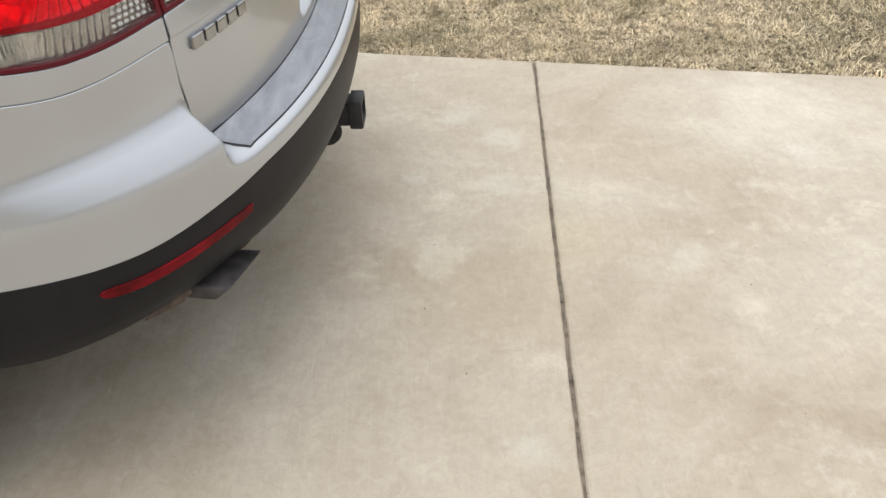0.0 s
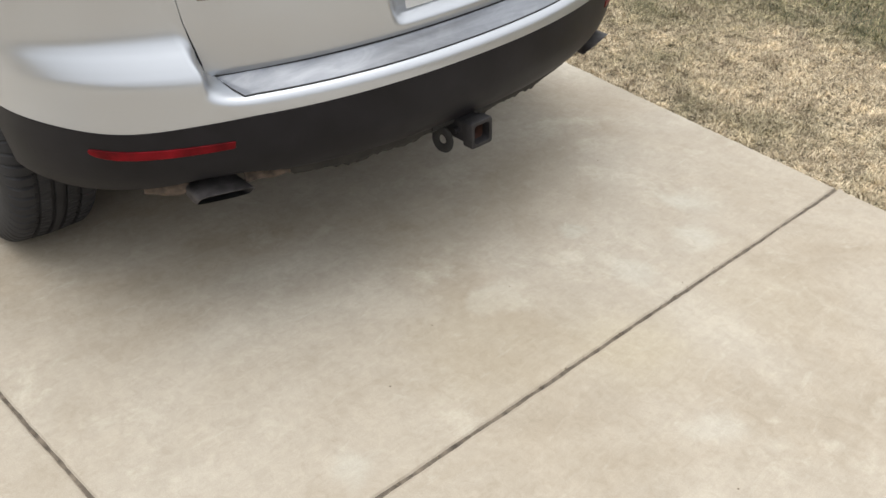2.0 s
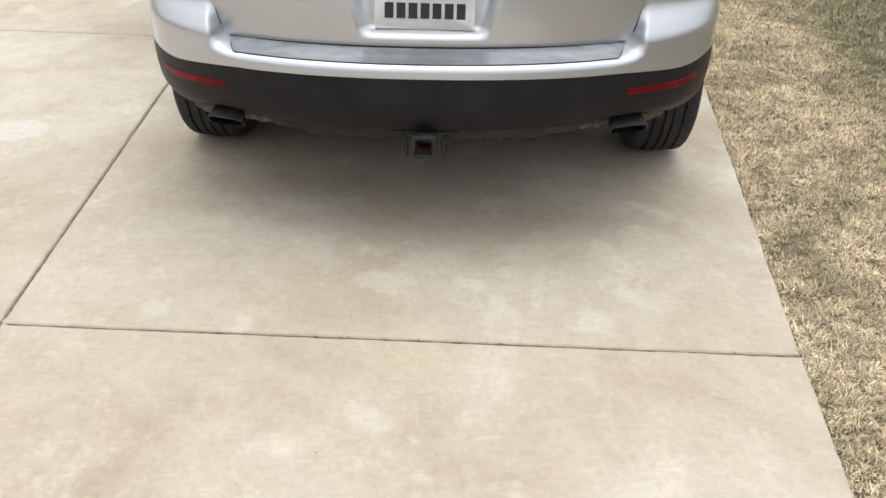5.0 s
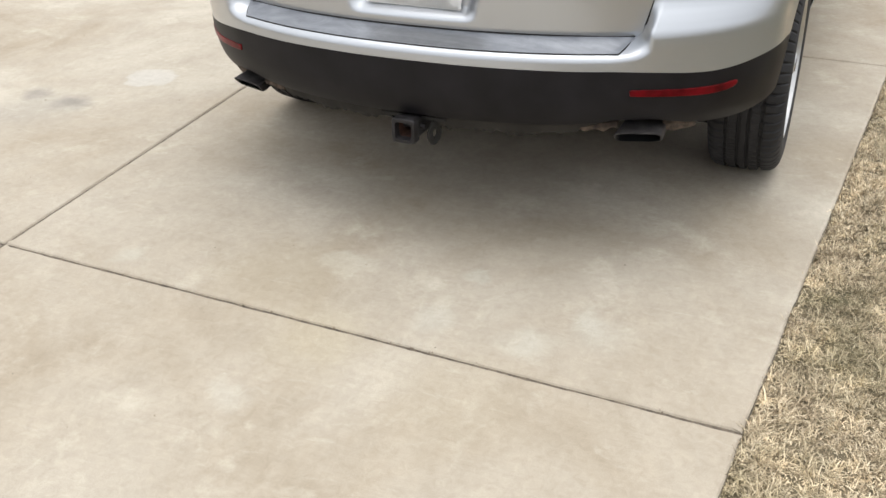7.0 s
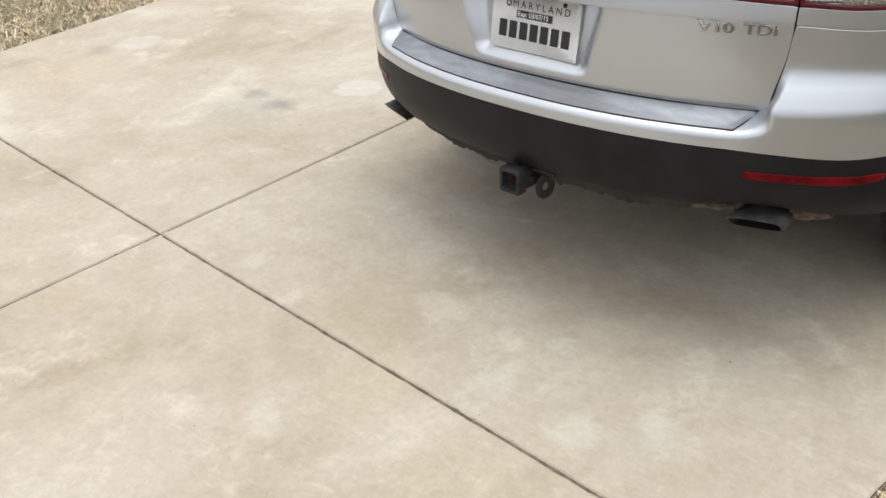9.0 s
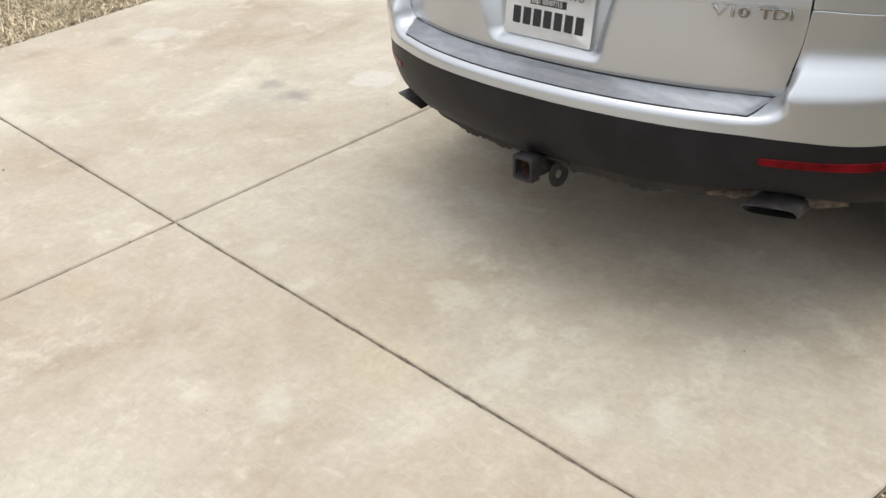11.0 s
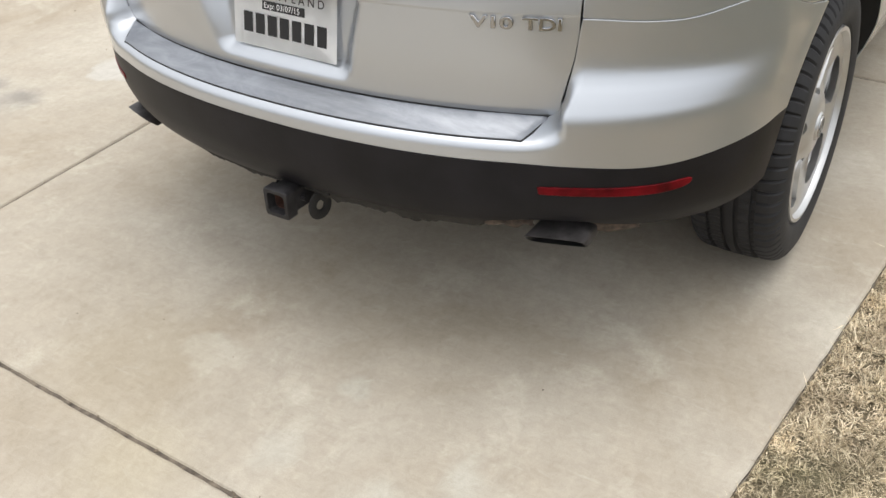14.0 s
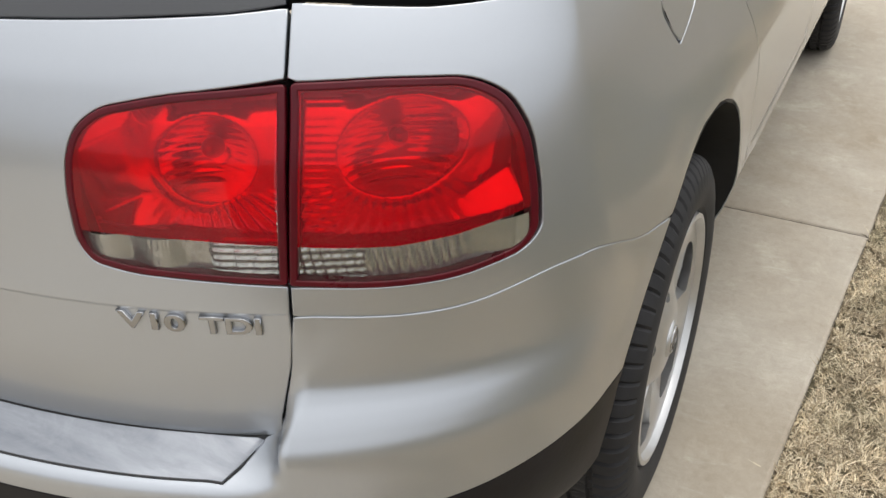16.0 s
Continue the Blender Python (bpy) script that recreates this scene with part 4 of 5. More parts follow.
def tail_lamp(sg, outline, line, bowl, label):
    lamp = sub("tail_lamp", label)
    to_p = lambda pts, dz=0: [(sg * at_l(q[0], q[1])[0], q[1]) for q in pts]
    outline = smooth_outline(outline)
    rim_in = offset_outline(outline, .0038)
    up, dn = clip_below(rim_in, line)
    up, dn = close_along(up, line, True), close_along(dn, line, False)
    up = up + np.array([0, .0006])
    dn = dn - np.array([0, .0006])
    o = panel("lamp_rim", to_p(outline), RED_RIM, lamp, "dark red moulded rim", kind="hatch", off=.0015, depth=.012, edge=.003, grid=.010, holes=[to_p(rim_in)])
    o = panel("red_lens", to_p(up), RED_LENS, lamp, "glossy red lens", kind="hatch", off=.0, depth=.001, edge=.0004, grid=.011, rim=False)
    o.visible_shadow = False
    o = panel("clear_lens", to_p(dn), CLEAR_LENS, lamp, "clear ribbed lens strip", kind="hatch", off=.0, depth=.001, edge=.0004, grid=.009, rim=False)
    o.visible_shadow = False
    c = np.asarray(outline).mean(0)
    bu, bv, br = bowl

    # silvered backing with a dished bowl, flat mirror facets beside it, fanned ribs under it
    inner = c[0] < .69

    def backing(p, z, a):
        l = np.abs(a[..., 1])
        r = np.hypot(l - bu, (z - bv) * 1.05)
        ang = np.arctan2(z - bv, l - bu)
        inb = 1 - sstep(br * .95, br * 1.02, r)
        dish = -.046 * np.clip(1 - (r / br) ** 2, 0, 1) ** .8 * inb
        flute = .0015 * np.abs(np.sin((z + .8 * (l - bu) ** 2) * 300)) * inb * sstep(.012, .03, r)
        ring = .002 * np.exp(-((r - br * 1.06) / .008) ** 2)
        zl = np.interp(l, [q[0] for q in line], [q[1] for q in line])
        diag = zl + .004 + (.55 * np.clip(l - .455, 0, .07) if inner else .42 * np.clip(l - .80, 0, .12))
        beside = sstep(bu - br * .70, bu - br * 1.6, l) if inner else sstep(bu + br * .60, bu + br * 1.5, l)
        facet = np.where(z > diag, .26 * (z - diag), .42 * (diag - z)) * beside
        crown = -.30 * np.clip(z - (bv + br * .75), 0, .04) * (1 - beside)
        slats = .0008 * np.abs(np.sin(z * 330 + 5 * l)) * (0 if inner else 1) * sstep(bu - br * .9, bu - br * 1.1, l)
        fan = .0013 * np.abs(np.sin(ang * 22)) * sstep(bv - br * .55, bv - br * .8, z) * (1 - beside)
        h = dish + flute + ring + (facet + crown + slats + fan) * (1 - inb)
        return np.minimum(h, .024) * sstep(zl - .002, zl + .004, z)

    panel("reflector", to_p(offset_outline(outline, .007)), REFLECTOR, lamp, "silvered reflector with a ribbed bowl", kind="hatch", off=-.030, depth=.004, grid=.0034, disp=backing, rim=False)

    def prisms(p, z, a):
        l = np.abs(a[..., 1])
        if inner:
            blocks = .010 * np.abs(np.sin(l * 48 + .6 + 9 * (z - .95))) * (l < .575)
            return blocks + (.0040 * np.abs(np.sin(z * 340)) + .0015 * np.abs(np.sin(l * 150))) * (l >= .605)
        return .0024 * np.abs(np.sin(l * 290 + z * 60)) * (1 - sstep(.85, .88, l)) + .0018 * np.abs(np.sin(z * 320)) * (l < .77) + .02 * sstep(.87, .93, l)

    low = offset_outline(dn, .004)
    panel("prism_band", to_p(low), PRISM, lamp, "chrome prism band", kind="hatch", off=-.014, depth=.004, grid=.003, disp=prisms, rim=False)
    a, n = lamp_base(bu, bv + .012, .052)
    a[1] *= sg
    n[1] *= sg
    bm = bmesh.new()
    bmesh.ops.create_uvsphere(bm, u_segments=16, v_segments=10, radius=.013)
    bmesh.ops.transform(bm, matrix=Matrix.Translation(a) @ Vector(n).to_track_quat("Z", "Y").to_matrix().to_4x4() @ Matrix.Diagonal((1, 1, 1.5, 1)), verts=bm.verts)
    part("bulb", bm, REFLECTOR_DARK, lamp, "dull glass bulb")


LINE_IN = [(.44, .986), (.46, .986), (.59, .984), (.69, .979)]
LINE_OUT = [(.69, .979), (.737, .975), (.80, .972), (.855, .977), (.913, .990), (.93, .996)]
for sg in (1, -1):
    tail_lamp(sg, LAMP_IN, LINE_IN, (.600, 1.074, .057), "red and clear inner tail lamp on the tailgate")
    tail_lamp(sg, LAMP_OUT, LINE_OUT, (.803, 1.084, .063), "red and clear wrap-round outer tail lamp")


# ---- badges, emblem and plate ----
def on_skin(l, z, h, kind="hatch", disp=tailgate_relief):
    p, zz = at_l(l, z)
    a, n = frames_of(np.array([p]), np.array([zz]), kind, disp, h)
    return a[0], n[0]


def text_mesh(name, words, size, extrude, bevel, align="LEFT", squash=1.0, bold=0.0):
    cu = bpy.data.curves.new(name, "FONT")
    cu.body = words
    cu.size = size
    cu.extrude = extrude
    cu.bevel_depth = bevel
    cu.offset = bold
    cu.align_x = align
    cu.resolution_u = 4
    tmp = new("lettering", cu)
    tmp.scale = (squash, 1, 1)
    me = bpy.data.meshes.new_from_object(tmp.evaluated_get(bpy.context.evaluated_depsgraph_get()))
    bpy.data.objects.remove(tmp)
    me.transform(Matrix.Diagonal((squash, 1, 1, 1)))
    return me


def wrap_to_tail(me, l0, z0):
    """Bend flat lettering (x along, y up, z out) on to the tailgate."""
    co = np.empty(len(me.vertices) * 3)
    me.vertices.foreach_get("co", co)
    co = co.reshape(-1, 3)
    w = smooth_table(HALF_WIDTH, z0 + co[:, 1])
    p = REAR * np.arcsin(np.clip((l0 + co[:, 0]) / w, -1, 1)) / (math.pi / 2)
    a, n = frames_of(p, z0 + co[:, 1], "hatch", tailgate_relief, 0.0)
    a = a + n * (co[:, 2:3] + .002)
    me.vertices.foreach_set("co", a.ravel())
    me.update()


engine_badge = sub("engine_badge", "raised chrome letters V10 TDI")
for words, l0, width in (("V10", .484, .085), ("TDI", .586, .071)):
    me = text_mesh("letters", words, .040, .0022, .0014, bold=.0002)
    xs = [v.co.x for v in me.vertices]
    ys = [v.co.y for v in me.vertices]
    me.transform(Matrix.Diagonal((width / (max(xs) - min(xs)), .026 / (max(ys) - min(ys)), 1, 1)) @ Matrix.Translation((-min(xs), -min(ys), 0)))
    wrap_to_tail(me, l0, .8575)
    me.materials.append(BADGE)
    ob = new("letters", me)
    ob.parent = engine_badge

name_badge = sub("name_badge", "row of raised chrome bars")
for k in range(5):
    bm = box(.027, .024, .009, Matrix.Translation((.0155 + .0325 * k, .012, .002)), .0038, 3)
    me = bpy.data.meshes.new("badge_bar")
    bm.to_mesh(me)
    bm.free()
    wrap_to_tail(me, -.652, .8475)
    me.materials.append(BADGE)
    ob = new("badge_bar", me)
    ob.parent = name_badge

ea, en = on_skin(0.0, 1.053, 0.0)
EM = Matrix.Translation(ea) @ Vector(en).to_track_quat("Z", "Y").to_matrix().to_4x4() @ Matrix.Scale(1.03, 4)
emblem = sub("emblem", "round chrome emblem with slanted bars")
part("disc", lathe([(0, .004), (.066, .004), (.070, .001), (.070, -.006)], 48, EM), DARK_CHROME, emblem)
part("ring", lathe([(.0665, -.004), (.0665, .006), (.069, .0085), (.0735, .0085), (.076, .006), (.077, -.006)], 64, EM), CHROME, emblem)
for x0, y0, x1, y1 in ((-.030, .054, -.004, .004), (.030, .054, .004, .004), (-.057, .030, -.026, -.050), (-.026, -.050, -.004, .002), (.057, .030, .026, -.050), (.026, -.050, .004, .002)):
    d = Vector((x1 - x0, y1 - y0, 0))
    # in the emblem's own plane, x runs along the car's width and y upwards
    m = EM @ Matrix.Translation(((x0 + x1) / 2, (y0 + y1) / 2, .0055)) @ Matrix.Rotation(math.atan2(d.y, d.x), 4, "Z")
    part("emblem_bar", box(d.length + .009, .0150, .006, m, .0022), CHROME, emblem)

PLATE = Matrix.Translation((-.066, 0, .798)) @ Matrix(((0, 0, 1, 0), (1, 0, 0, 0), (0, 1, 0, 0), (0, 0, 0, 1))) @ Matrix.Rotation(radians(-9), 4, "X") @ Matrix.Rotation(radians(-.6), 4, "Z")
plate = sub("license_plate", "white paper-backed licence plate with dark printing")
bm = bmesh.new()
outline = rounded([(-.1525, -.076), (.1525, -.076), (.1525, .076), (-.1525, .076)], .006)
vs = [bm.verts.new((x, y, 0)) for x, y in outline]
f = bm.faces.new(vs)
bmesh.ops.solidify(bm, geom=[f], thickness=.0015)
bmesh.ops.transform(bm, matrix=PLATE, verts=bm.verts)
part("plate_sheet", bm, WHITE, plate, smooth=False)


def plate_text(words, size, x, y, width, material, h=.0012, name="printing"):
    me = text_mesh(name, words, size, .0001, 0, "LEFT")
    xs = [v.co.x for v in me.vertices]
    k = width / (max(xs) - min(xs))
    me.transform(PLATE @ Matrix.Translation((x, y, h)) @ Matrix.Diagonal((k, 1, 1, 1)) @ Matrix.Translation((-min(xs), 0, 0)))
    me.materials.append(material)
    ob = new(name, me)
    ob.parent = plate


plate_text("M A R Y L A N D", .027, -.078, .039, .195, INK)
part("date_band", box(.125, .020, .0006, PLATE @ Matrix.Translation((-.001, .0225, .0012)), 0), INK, plate, smooth=False)
plate_text("Exp: 03/07/15", .019, -.058, .0165, .105, WHITE, .0018)
for k in range(7):
    part("number_bar", box(.027, .046, .0006, PLATE @ Matrix.Translation((-.108 + .0365 * k, -.022, .0012)), .0), INK, plate, smooth=False)
part("plate_ring", lathe([(.0055, .0012), (.009, .0012), (.009, .0022), (.0055, .0022)], 24, PLATE @ Matrix.Translation((-.094, .047, 0)), True), INK, plate)
for x in (-.10, .098):
    part("plate_screw", lathe([(0, .005), (.004, .005), (.006, .003), (.006, 0)], 14, PLATE @ Matrix.Translation((x, .066, 0))), STEEL, plate)
part("plate_light", box(.02, .03, .010, Matrix.Translation((-.040, .03, .8825)), .003), BLACK, car, "small black plate light")


# ---- wheels ----
def tyre_mesh():
    # radius, height across the tyre from the inner to the outer side
    half = [(.250, .088), (.257, .106), (.267, .1155), (.286, .1215), (.312, .1220), (.335, .117), (.350, .109)]
    tread_pts = [(.359, .100), (.364, .090), (.3655, .080), (.3665, .062), (.358, .060), (.358, .050), (.3675, .048), (.369, .022), (.360, .020), (.360, .011), (.3695, .009)]
    side = half + tread_pts
    prof = [(r, -h) for r, h in side] + [(r, h) for r, h in side[::-1]]
    segs = 420
    n = len(prof)
    verts, faces = [], []
    for k in range(segs):
        a = 2 * math.pi * k / segs
        for i, (r, h) in enumerate(prof):
            rr = r
            ah = abs(h)
            skew = k + (3 if h > 0 else 0)
            if .055 < ah < .118 and r > .33:
                rr -= .007 if skew % 6 < 1 else 0
            elif .02 < ah <= .05 and r > .362:
                rr -= .004 if (k + int(ah * 150)) % 6 < 1 else 0
            verts.append((rr * math.cos(a), rr * math.sin(a), h))
    for k in range(segs):
        for i in range(n - 1):
            a, b = k * n + i, ((k + 1) % segs) * n + i
            faces.append((a, a + 1, b + 1, b))
    return verts, faces


def rim_face():
    """Five broad spokes: a dished disc with five windows."""
    R, hub = .222, .062
    loops = [np.array([(R * math.cos(a), R * math.sin(a)) for a in np.linspace(0, 2 * math.pi, 120, endpoint=False)])]
    for k in range(5):
        a = 2 * math.pi * k / 5 + math.pi / 2 + math.pi / 5
        pts = []
        for r, da in ((.086, -.15), (.190, -.42), (.204, -.24), (.208, 0), (.204, .24), (.190, .42), (.086, .15), (.080, 0)):
            pts.append((r * math.cos(a + da), r * math.sin(a + da)))
        loops.append(rounded(pts, .012, 3))
    allp = np.concatenate(loops)
    edges, base = [], 0
    for lp in loops:
        edges += [(base + i, base + (i + 1) % len(lp)) for i in range(len(lp))]
        base += len(lp)
    g = np.arange(-R, R, .012)
    gx, gy = np.meshgrid(g, g)
    inner = np.stack([gx.ravel(), gy.ravel()], 1)
    ok = (np.hypot(*inner.T) < R - .006)
    for lp in loops[1:]:
        ok &= ~inside(lp, inner) & (edge_distance(lp, inner) > .006)
    v2, _, tris, _, _, _ = delaunay_2d_cdt([Vector(q) for q in np.concatenate([allp, inner[ok]])], edges, [], 0, 1e-7)
    v2 = np.array([tuple(v) for v in v2])
    tris = np.array([t for t in tris if len(t) == 3])
    cen = v2[tris].mean(1)
    keep = np.hypot(*cen.T) < R
    for lp in loops[1:]:
        keep &= ~inside(lp, cen)
    r = np.hypot(*v2.T)
    ang = np.arctan2(v2[:, 1], v2[:, 0]) - math.pi / 2
    spoke = np.cos(5 * ang) * .5 + .5
    h = .083 - .022 * sstep(.05, .12, r) + .016 * sstep(.12, .215, r) - .010 * (1 - spoke) * sstep(.07, .12, r) * (1 - sstep(.19, .215, r))
    bm = bmesh.new()
    vs = [bm.verts.new((x, y, z)) for (x, y), z in zip(v2, h)]
    for t in tris[keep]:
        try:
            bm.faces.new([vs[i] for i in t])
        except ValueError:
            pass
    bmesh.ops.delete(bm, geom=[v for v in bm.verts if not v.link_faces], context="VERTS")
    bmesh.ops.recalc_face_normals(bm, faces=bm.faces[:])
    bmesh.ops.solidify(bm, geom=bm.faces[:], thickness=.022)
    return bm


def scaled(bm, k, lift):
    bmesh.ops.transform(bm, matrix=Matrix.Translation((0, 0, lift)) @ Matrix.Diagonal((k, k, 1, 1)), verts=bm.verts)
    return bm


def wheel(x, sg, first=None):
    m = CAR.inverted() @ STAND @ Matrix.Translation((x, sg * (TRACK if x > -2 else FRONT_TRACK), AXLE_Z)) @ Matrix.Rotation(radians(0.9 * sg), 4, "Z") @ Matrix.Rotation(-math.pi / 2 * sg + radians(1.6 * sg), 4, "X") @ Matrix.Diagonal((TYRE_SCALE, TYRE_SCALE, 1, 1))
    if first:
        w = copy_thing(first, m)
        return w
    w = sub("wheel", "five-spoke silver alloy wheel with a worn black tyre")
    w.matrix_basis = m
    mesh_object("tyre", *tyre_mesh(), RUBBER, w, "black rubber tyre with tread grooves", smooth=False).data.set_sharp_from_angle(angle=radians(25))
    w.children[0].data.polygons.foreach_set("use_smooth", [True] * len(w.children[0].data.polygons))
    part("rim", scaled(rim_face(), 1.075, .024), ALLOY, w, "silver five-spoke alloy rim")
    part("rim_lip", lathe([(.257, .104), (.254, .115), (.245, .116), (.240, .108), (.237, .097), (.233, .070)], 72), ALLOY, w)
    # the barrel is a darker grey than the rim's face
    part("rim_barrel", lathe([(.233, .070), (.222, .01), (.216, -.09), (.252, -.10)], 72), BARREL_GREY, w, "rim barrel in a darker grey than the spokes")
    part("hub_cap", lathe([(0, .114), (.030, .114), (.034, .112), (.038, .107), (.041, .098), (.042, .07)], 36), ALLOY, w, "round silver hub cap")
    part("hub_ring", lathe([(.0245, .1135), (.0245, .1162), (.028, .1162), (.0295, .112)], 36), BADGE, w)
    for x0, y0, x1, y1 in ((-.011, .020, 0, .002), (.011, .020, 0, .002), (-.020, .011, -.009, -.017), (-.009, -.017, 0, .001), (.020, .011, .009, -.017), (.009, -.017, 0, .001)):
        m2 = Matrix.Translation(((x0 + x1) / 2, (y0 + y1) / 2, .115)) @ Matrix.Rotation(math.atan2(y1 - y0, x1 - x0), 4, "Z")
        part("cap_bar", box(math.hypot(x1 - x0, y1 - y0), .0042, .002, m2, 0), BADGE, w, smooth=False)
    for k in range(5):
        a = 2 * math.pi * k / 5 + math.pi / 2 + math.pi / 5
        part("wheel_bolt", lathe([(0, .100), (.006, .100), (.008, .097), (.009, .06)], 6, Matrix.Translation((.050 * math.cos(a), .050 * math.sin(a), 0))), DISC, w)
    part("brake_disc", lathe([(.06, .03), (.165, .03), (.165, .008), (.06, .008)], 48), DISC, w)
    return w


w1 = wheel(AXLE_X, 1)
w2 = wheel(AXLE_X, -1, w1)
w3 = wheel(AXLE_X - WHEELBASE, 1, w1)
w4 = wheel(AXLE_X - WHEELBASE, -1, w1)

for sg in (1, -1):
    for cx in (ARCH_X, ARCH_X - WHEELBASE):
        bm = bmesh.new()
        rings = [[], []]
        for a in np.linspace(.10, math.pi + .16, 37):
            stretch = 1.0 if math.cos(a) > 0 else 1.10
            x, z = cx + (ARCH - .008) * stretch * math.cos(a), ARCH_Z + (ARCH - .008) * math.sin(a)
            skin, _ = frames_of(np.array([at_x(x, z)[0]]), np.array([z]), "corner", side_relief, -.0015)
            rings[0].append(bm.verts.new((x, sg * .60, z)))
            rings[1].append(bm.verts.new((x, sg * skin[0][1], z)))
        for i in range(36):
            bm.faces.new((rings[0][i], rings[0][i + 1], rings[1][i + 1], rings[1][i]))
        bm.faces.new(rings[0])
        part("wheel_well", bm, UNDER, car, "black wheel well liner")

# ---- underside, tow hitch, exhaust ----
part("floor_pan", box(3.3, 1.70, .17, Matrix.Translation((-2.50, 0, .255)), .02), UNDER, car, "dirty black floor pan")
part("spare_well", box(.52, .82, .14, Matrix.Translation((-.57, 0, .388)), .04, 3), UNDER, car, "dirty spare wheel well")
part("rear_axle", tube([(AXLE_X, -.72, AXLE_Z), (AXLE_X, .72, AXLE_Z)], .045), UNDER, car)
for sg in (1, -1):
    # the torn lower edge of the undertray
    us = np.linspace(.075, .565, 60)
    verts, faces = [], []
    for u in us:
        low = .366 + .014 * noise.noise((u * 14 * sg, 3, 1)) + .008 * noise.noise((u * 60, 8 * sg, 1)) + .020 * sstep(.36, .50, u) + .030 * sstep(.48, .565, u)
        p, z = at_l(u, .42)
        x = float(surface(p, z)[0])
        verts += [(x - .018, sg * u, .425), (x - .035, sg * u, max(.385, low + .004)), (x - .055, sg * u, low), (x - .075, sg * u, low + .004), (x - .30, sg * u, low + .02)]
    for i in range(len(us) - 1):
        for j in range(4):
            a = i * 5 + j
            faces.append((a, a + 1, a + 6, a + 5))
    mesh_object("undertray", verts, faces, TRAY, car, "dusty grey undertray with a torn edge")
    # bent, dusty flaps of the tray on both sides of the exhaust
    for u0, u1, mid, fall in ((.50, .60, .54, .014), (.715, .80, .745, .026)):
        verts, faces = [], []
        fu = np.linspace(u0, u1, 14)
        for u in fu:
            drop = fall + .012 * noise.noise((u * 40, sg * 5, 2)) - .22 * fall / .014 * .4 * abs(u - mid)
            x = float(surface(*at_l(u, .42))[0]) - .045
            verts += [(x, sg * u, .420), (x + .012, sg * u, .405), (x + .016, sg * u, .405 - drop * .6), (x + .006, sg * u, .405 - drop)]
        for i in range(len(fu) - 1):
            for j in range(3):
                k = i * 4 + j
                faces.append((k, k + 1, k + 5, k + 4))
        mesh_object("torn_flap", verts, faces, TORN, car, "torn tan edge of the undertray").modifiers.new("thickness", "SOLIDIFY").thickness = .003
    # exhaust
    ex = sub("exhaust", "sooty oval exhaust tip")
    c0 = Vector((-.128, sg * .664, .384))
    turn = Matrix.Translation(c0) @ Matrix.Rotation(radians(4), 4, "Y") @ Matrix.Translation(-c0)

    def oval(bm, dx, r, cut):
        ring = []
        for a in np.linspace(0, 2 * math.pi, 40, endpoint=False):
            cu, cv = math.cos(a), math.sin(a)
            y = .064 * r * math.copysign(abs(cu) ** .5, cu)
            z = .022 * r * math.copysign(abs(cv) ** .5, cv)
            ring.append(bm.verts.new(turn @ (c0 + Vector((dx + cut * (.95 * z - .30 * y * sg), y, z)))))
        return ring

    for name, shape, material in (("tip", ((-.30, .70, 0), (-.14, .92, .5), (-.02, 1.0, 1), (0, 1.0, 1), (.001, .95, 1)), EXHAUST), ("tip_bore", ((.001, .95, 1), (-.012, .91, 1), (-.14, .80, .5)), BLACK)):
        bm = bmesh.new()
        rings = [oval(bm, *row) for row in shape]
        for A, B in zip(rings, rings[1:]):
            for i in range(40):
                bm.faces.new((A[i], A[(i + 1) % 40], B[(i + 1) % 40], B[i]))
        if name == "tip_bore":
            bm.faces.new(rings[-1])
        part(name, bm, material, ex)
    part("pipe", tube([(-.27, sg * .668, .408), (-.42, sg * .66, .413), (-.60, sg * .60, .42), (-.66, sg * .48, .42)], .032, 14), EXHAUST, ex)
    part("hanger", tube([(-.20, sg * .575, .395), (-.17, sg * .555, .405), (-.16, sg * .53, .43)], .009, 8), RUST, ex, "rusty exhaust hanger")

hitch = sub("tow_hitch", "black square receiver hitch with safety chain loops")


def square_tube(x0, x1, outer, inner, z, bev=.004):
    bm = bmesh.new()
    rings = []
    for x, h in ((x0, outer), (x1 - .003, outer), (x1, outer - .002), (x1, inner + .001), (x1 - .002, inner), (x0, inner)):
        ring = []
        for cx, cz in ((1, 1), (-1, 1), (-1, -1), (1, -1)):
            for a in np.linspace(0, math.pi / 2, 5):
                b = a + math.atan2(cz, cx) - math.pi / 4
                r = .009
                ring.append(bm.verts.new((x, cx * (h - r) + r * math.cos(b), z + cz * (h - r) + r * math.sin(b))))
        rings.append(ring)
    for A, B in zip(rings, rings[1:]):
        n = len(A)
        for i in range(n):
            bm.faces.new((A[i], A[(i + 1) % n], B[(i + 1) % n], B[i]))
    return bm


HZ = .381
part("receiver", square_tube(-.16, .046, .032, .0255, HZ), STEEL, hitch, "worn black square receiver")
part("collar", square_tube(.022, .054, .038, .0262, HZ), STEEL, hitch, "thick collar round the receiver mouth")
part("inner_sleeve", square_tube(-.15, .030, .0253, .0235, HZ), RUST, hitch, "rusty inside of the receiver")
part("plug", box(.01, .05, .05, Matrix.Translation((-.148, 0, HZ)), .001), RUST, hitch)
part("cross_plate", box(.012, .24, .06, Matrix.Translation((-.075, 0, HZ + .038)), .004), STEEL, hitch)
part("crossbar", box(.06, .9, .06, Matrix.Translation((-.16, 0, HZ + .05)), .01), UNDER, hitch)
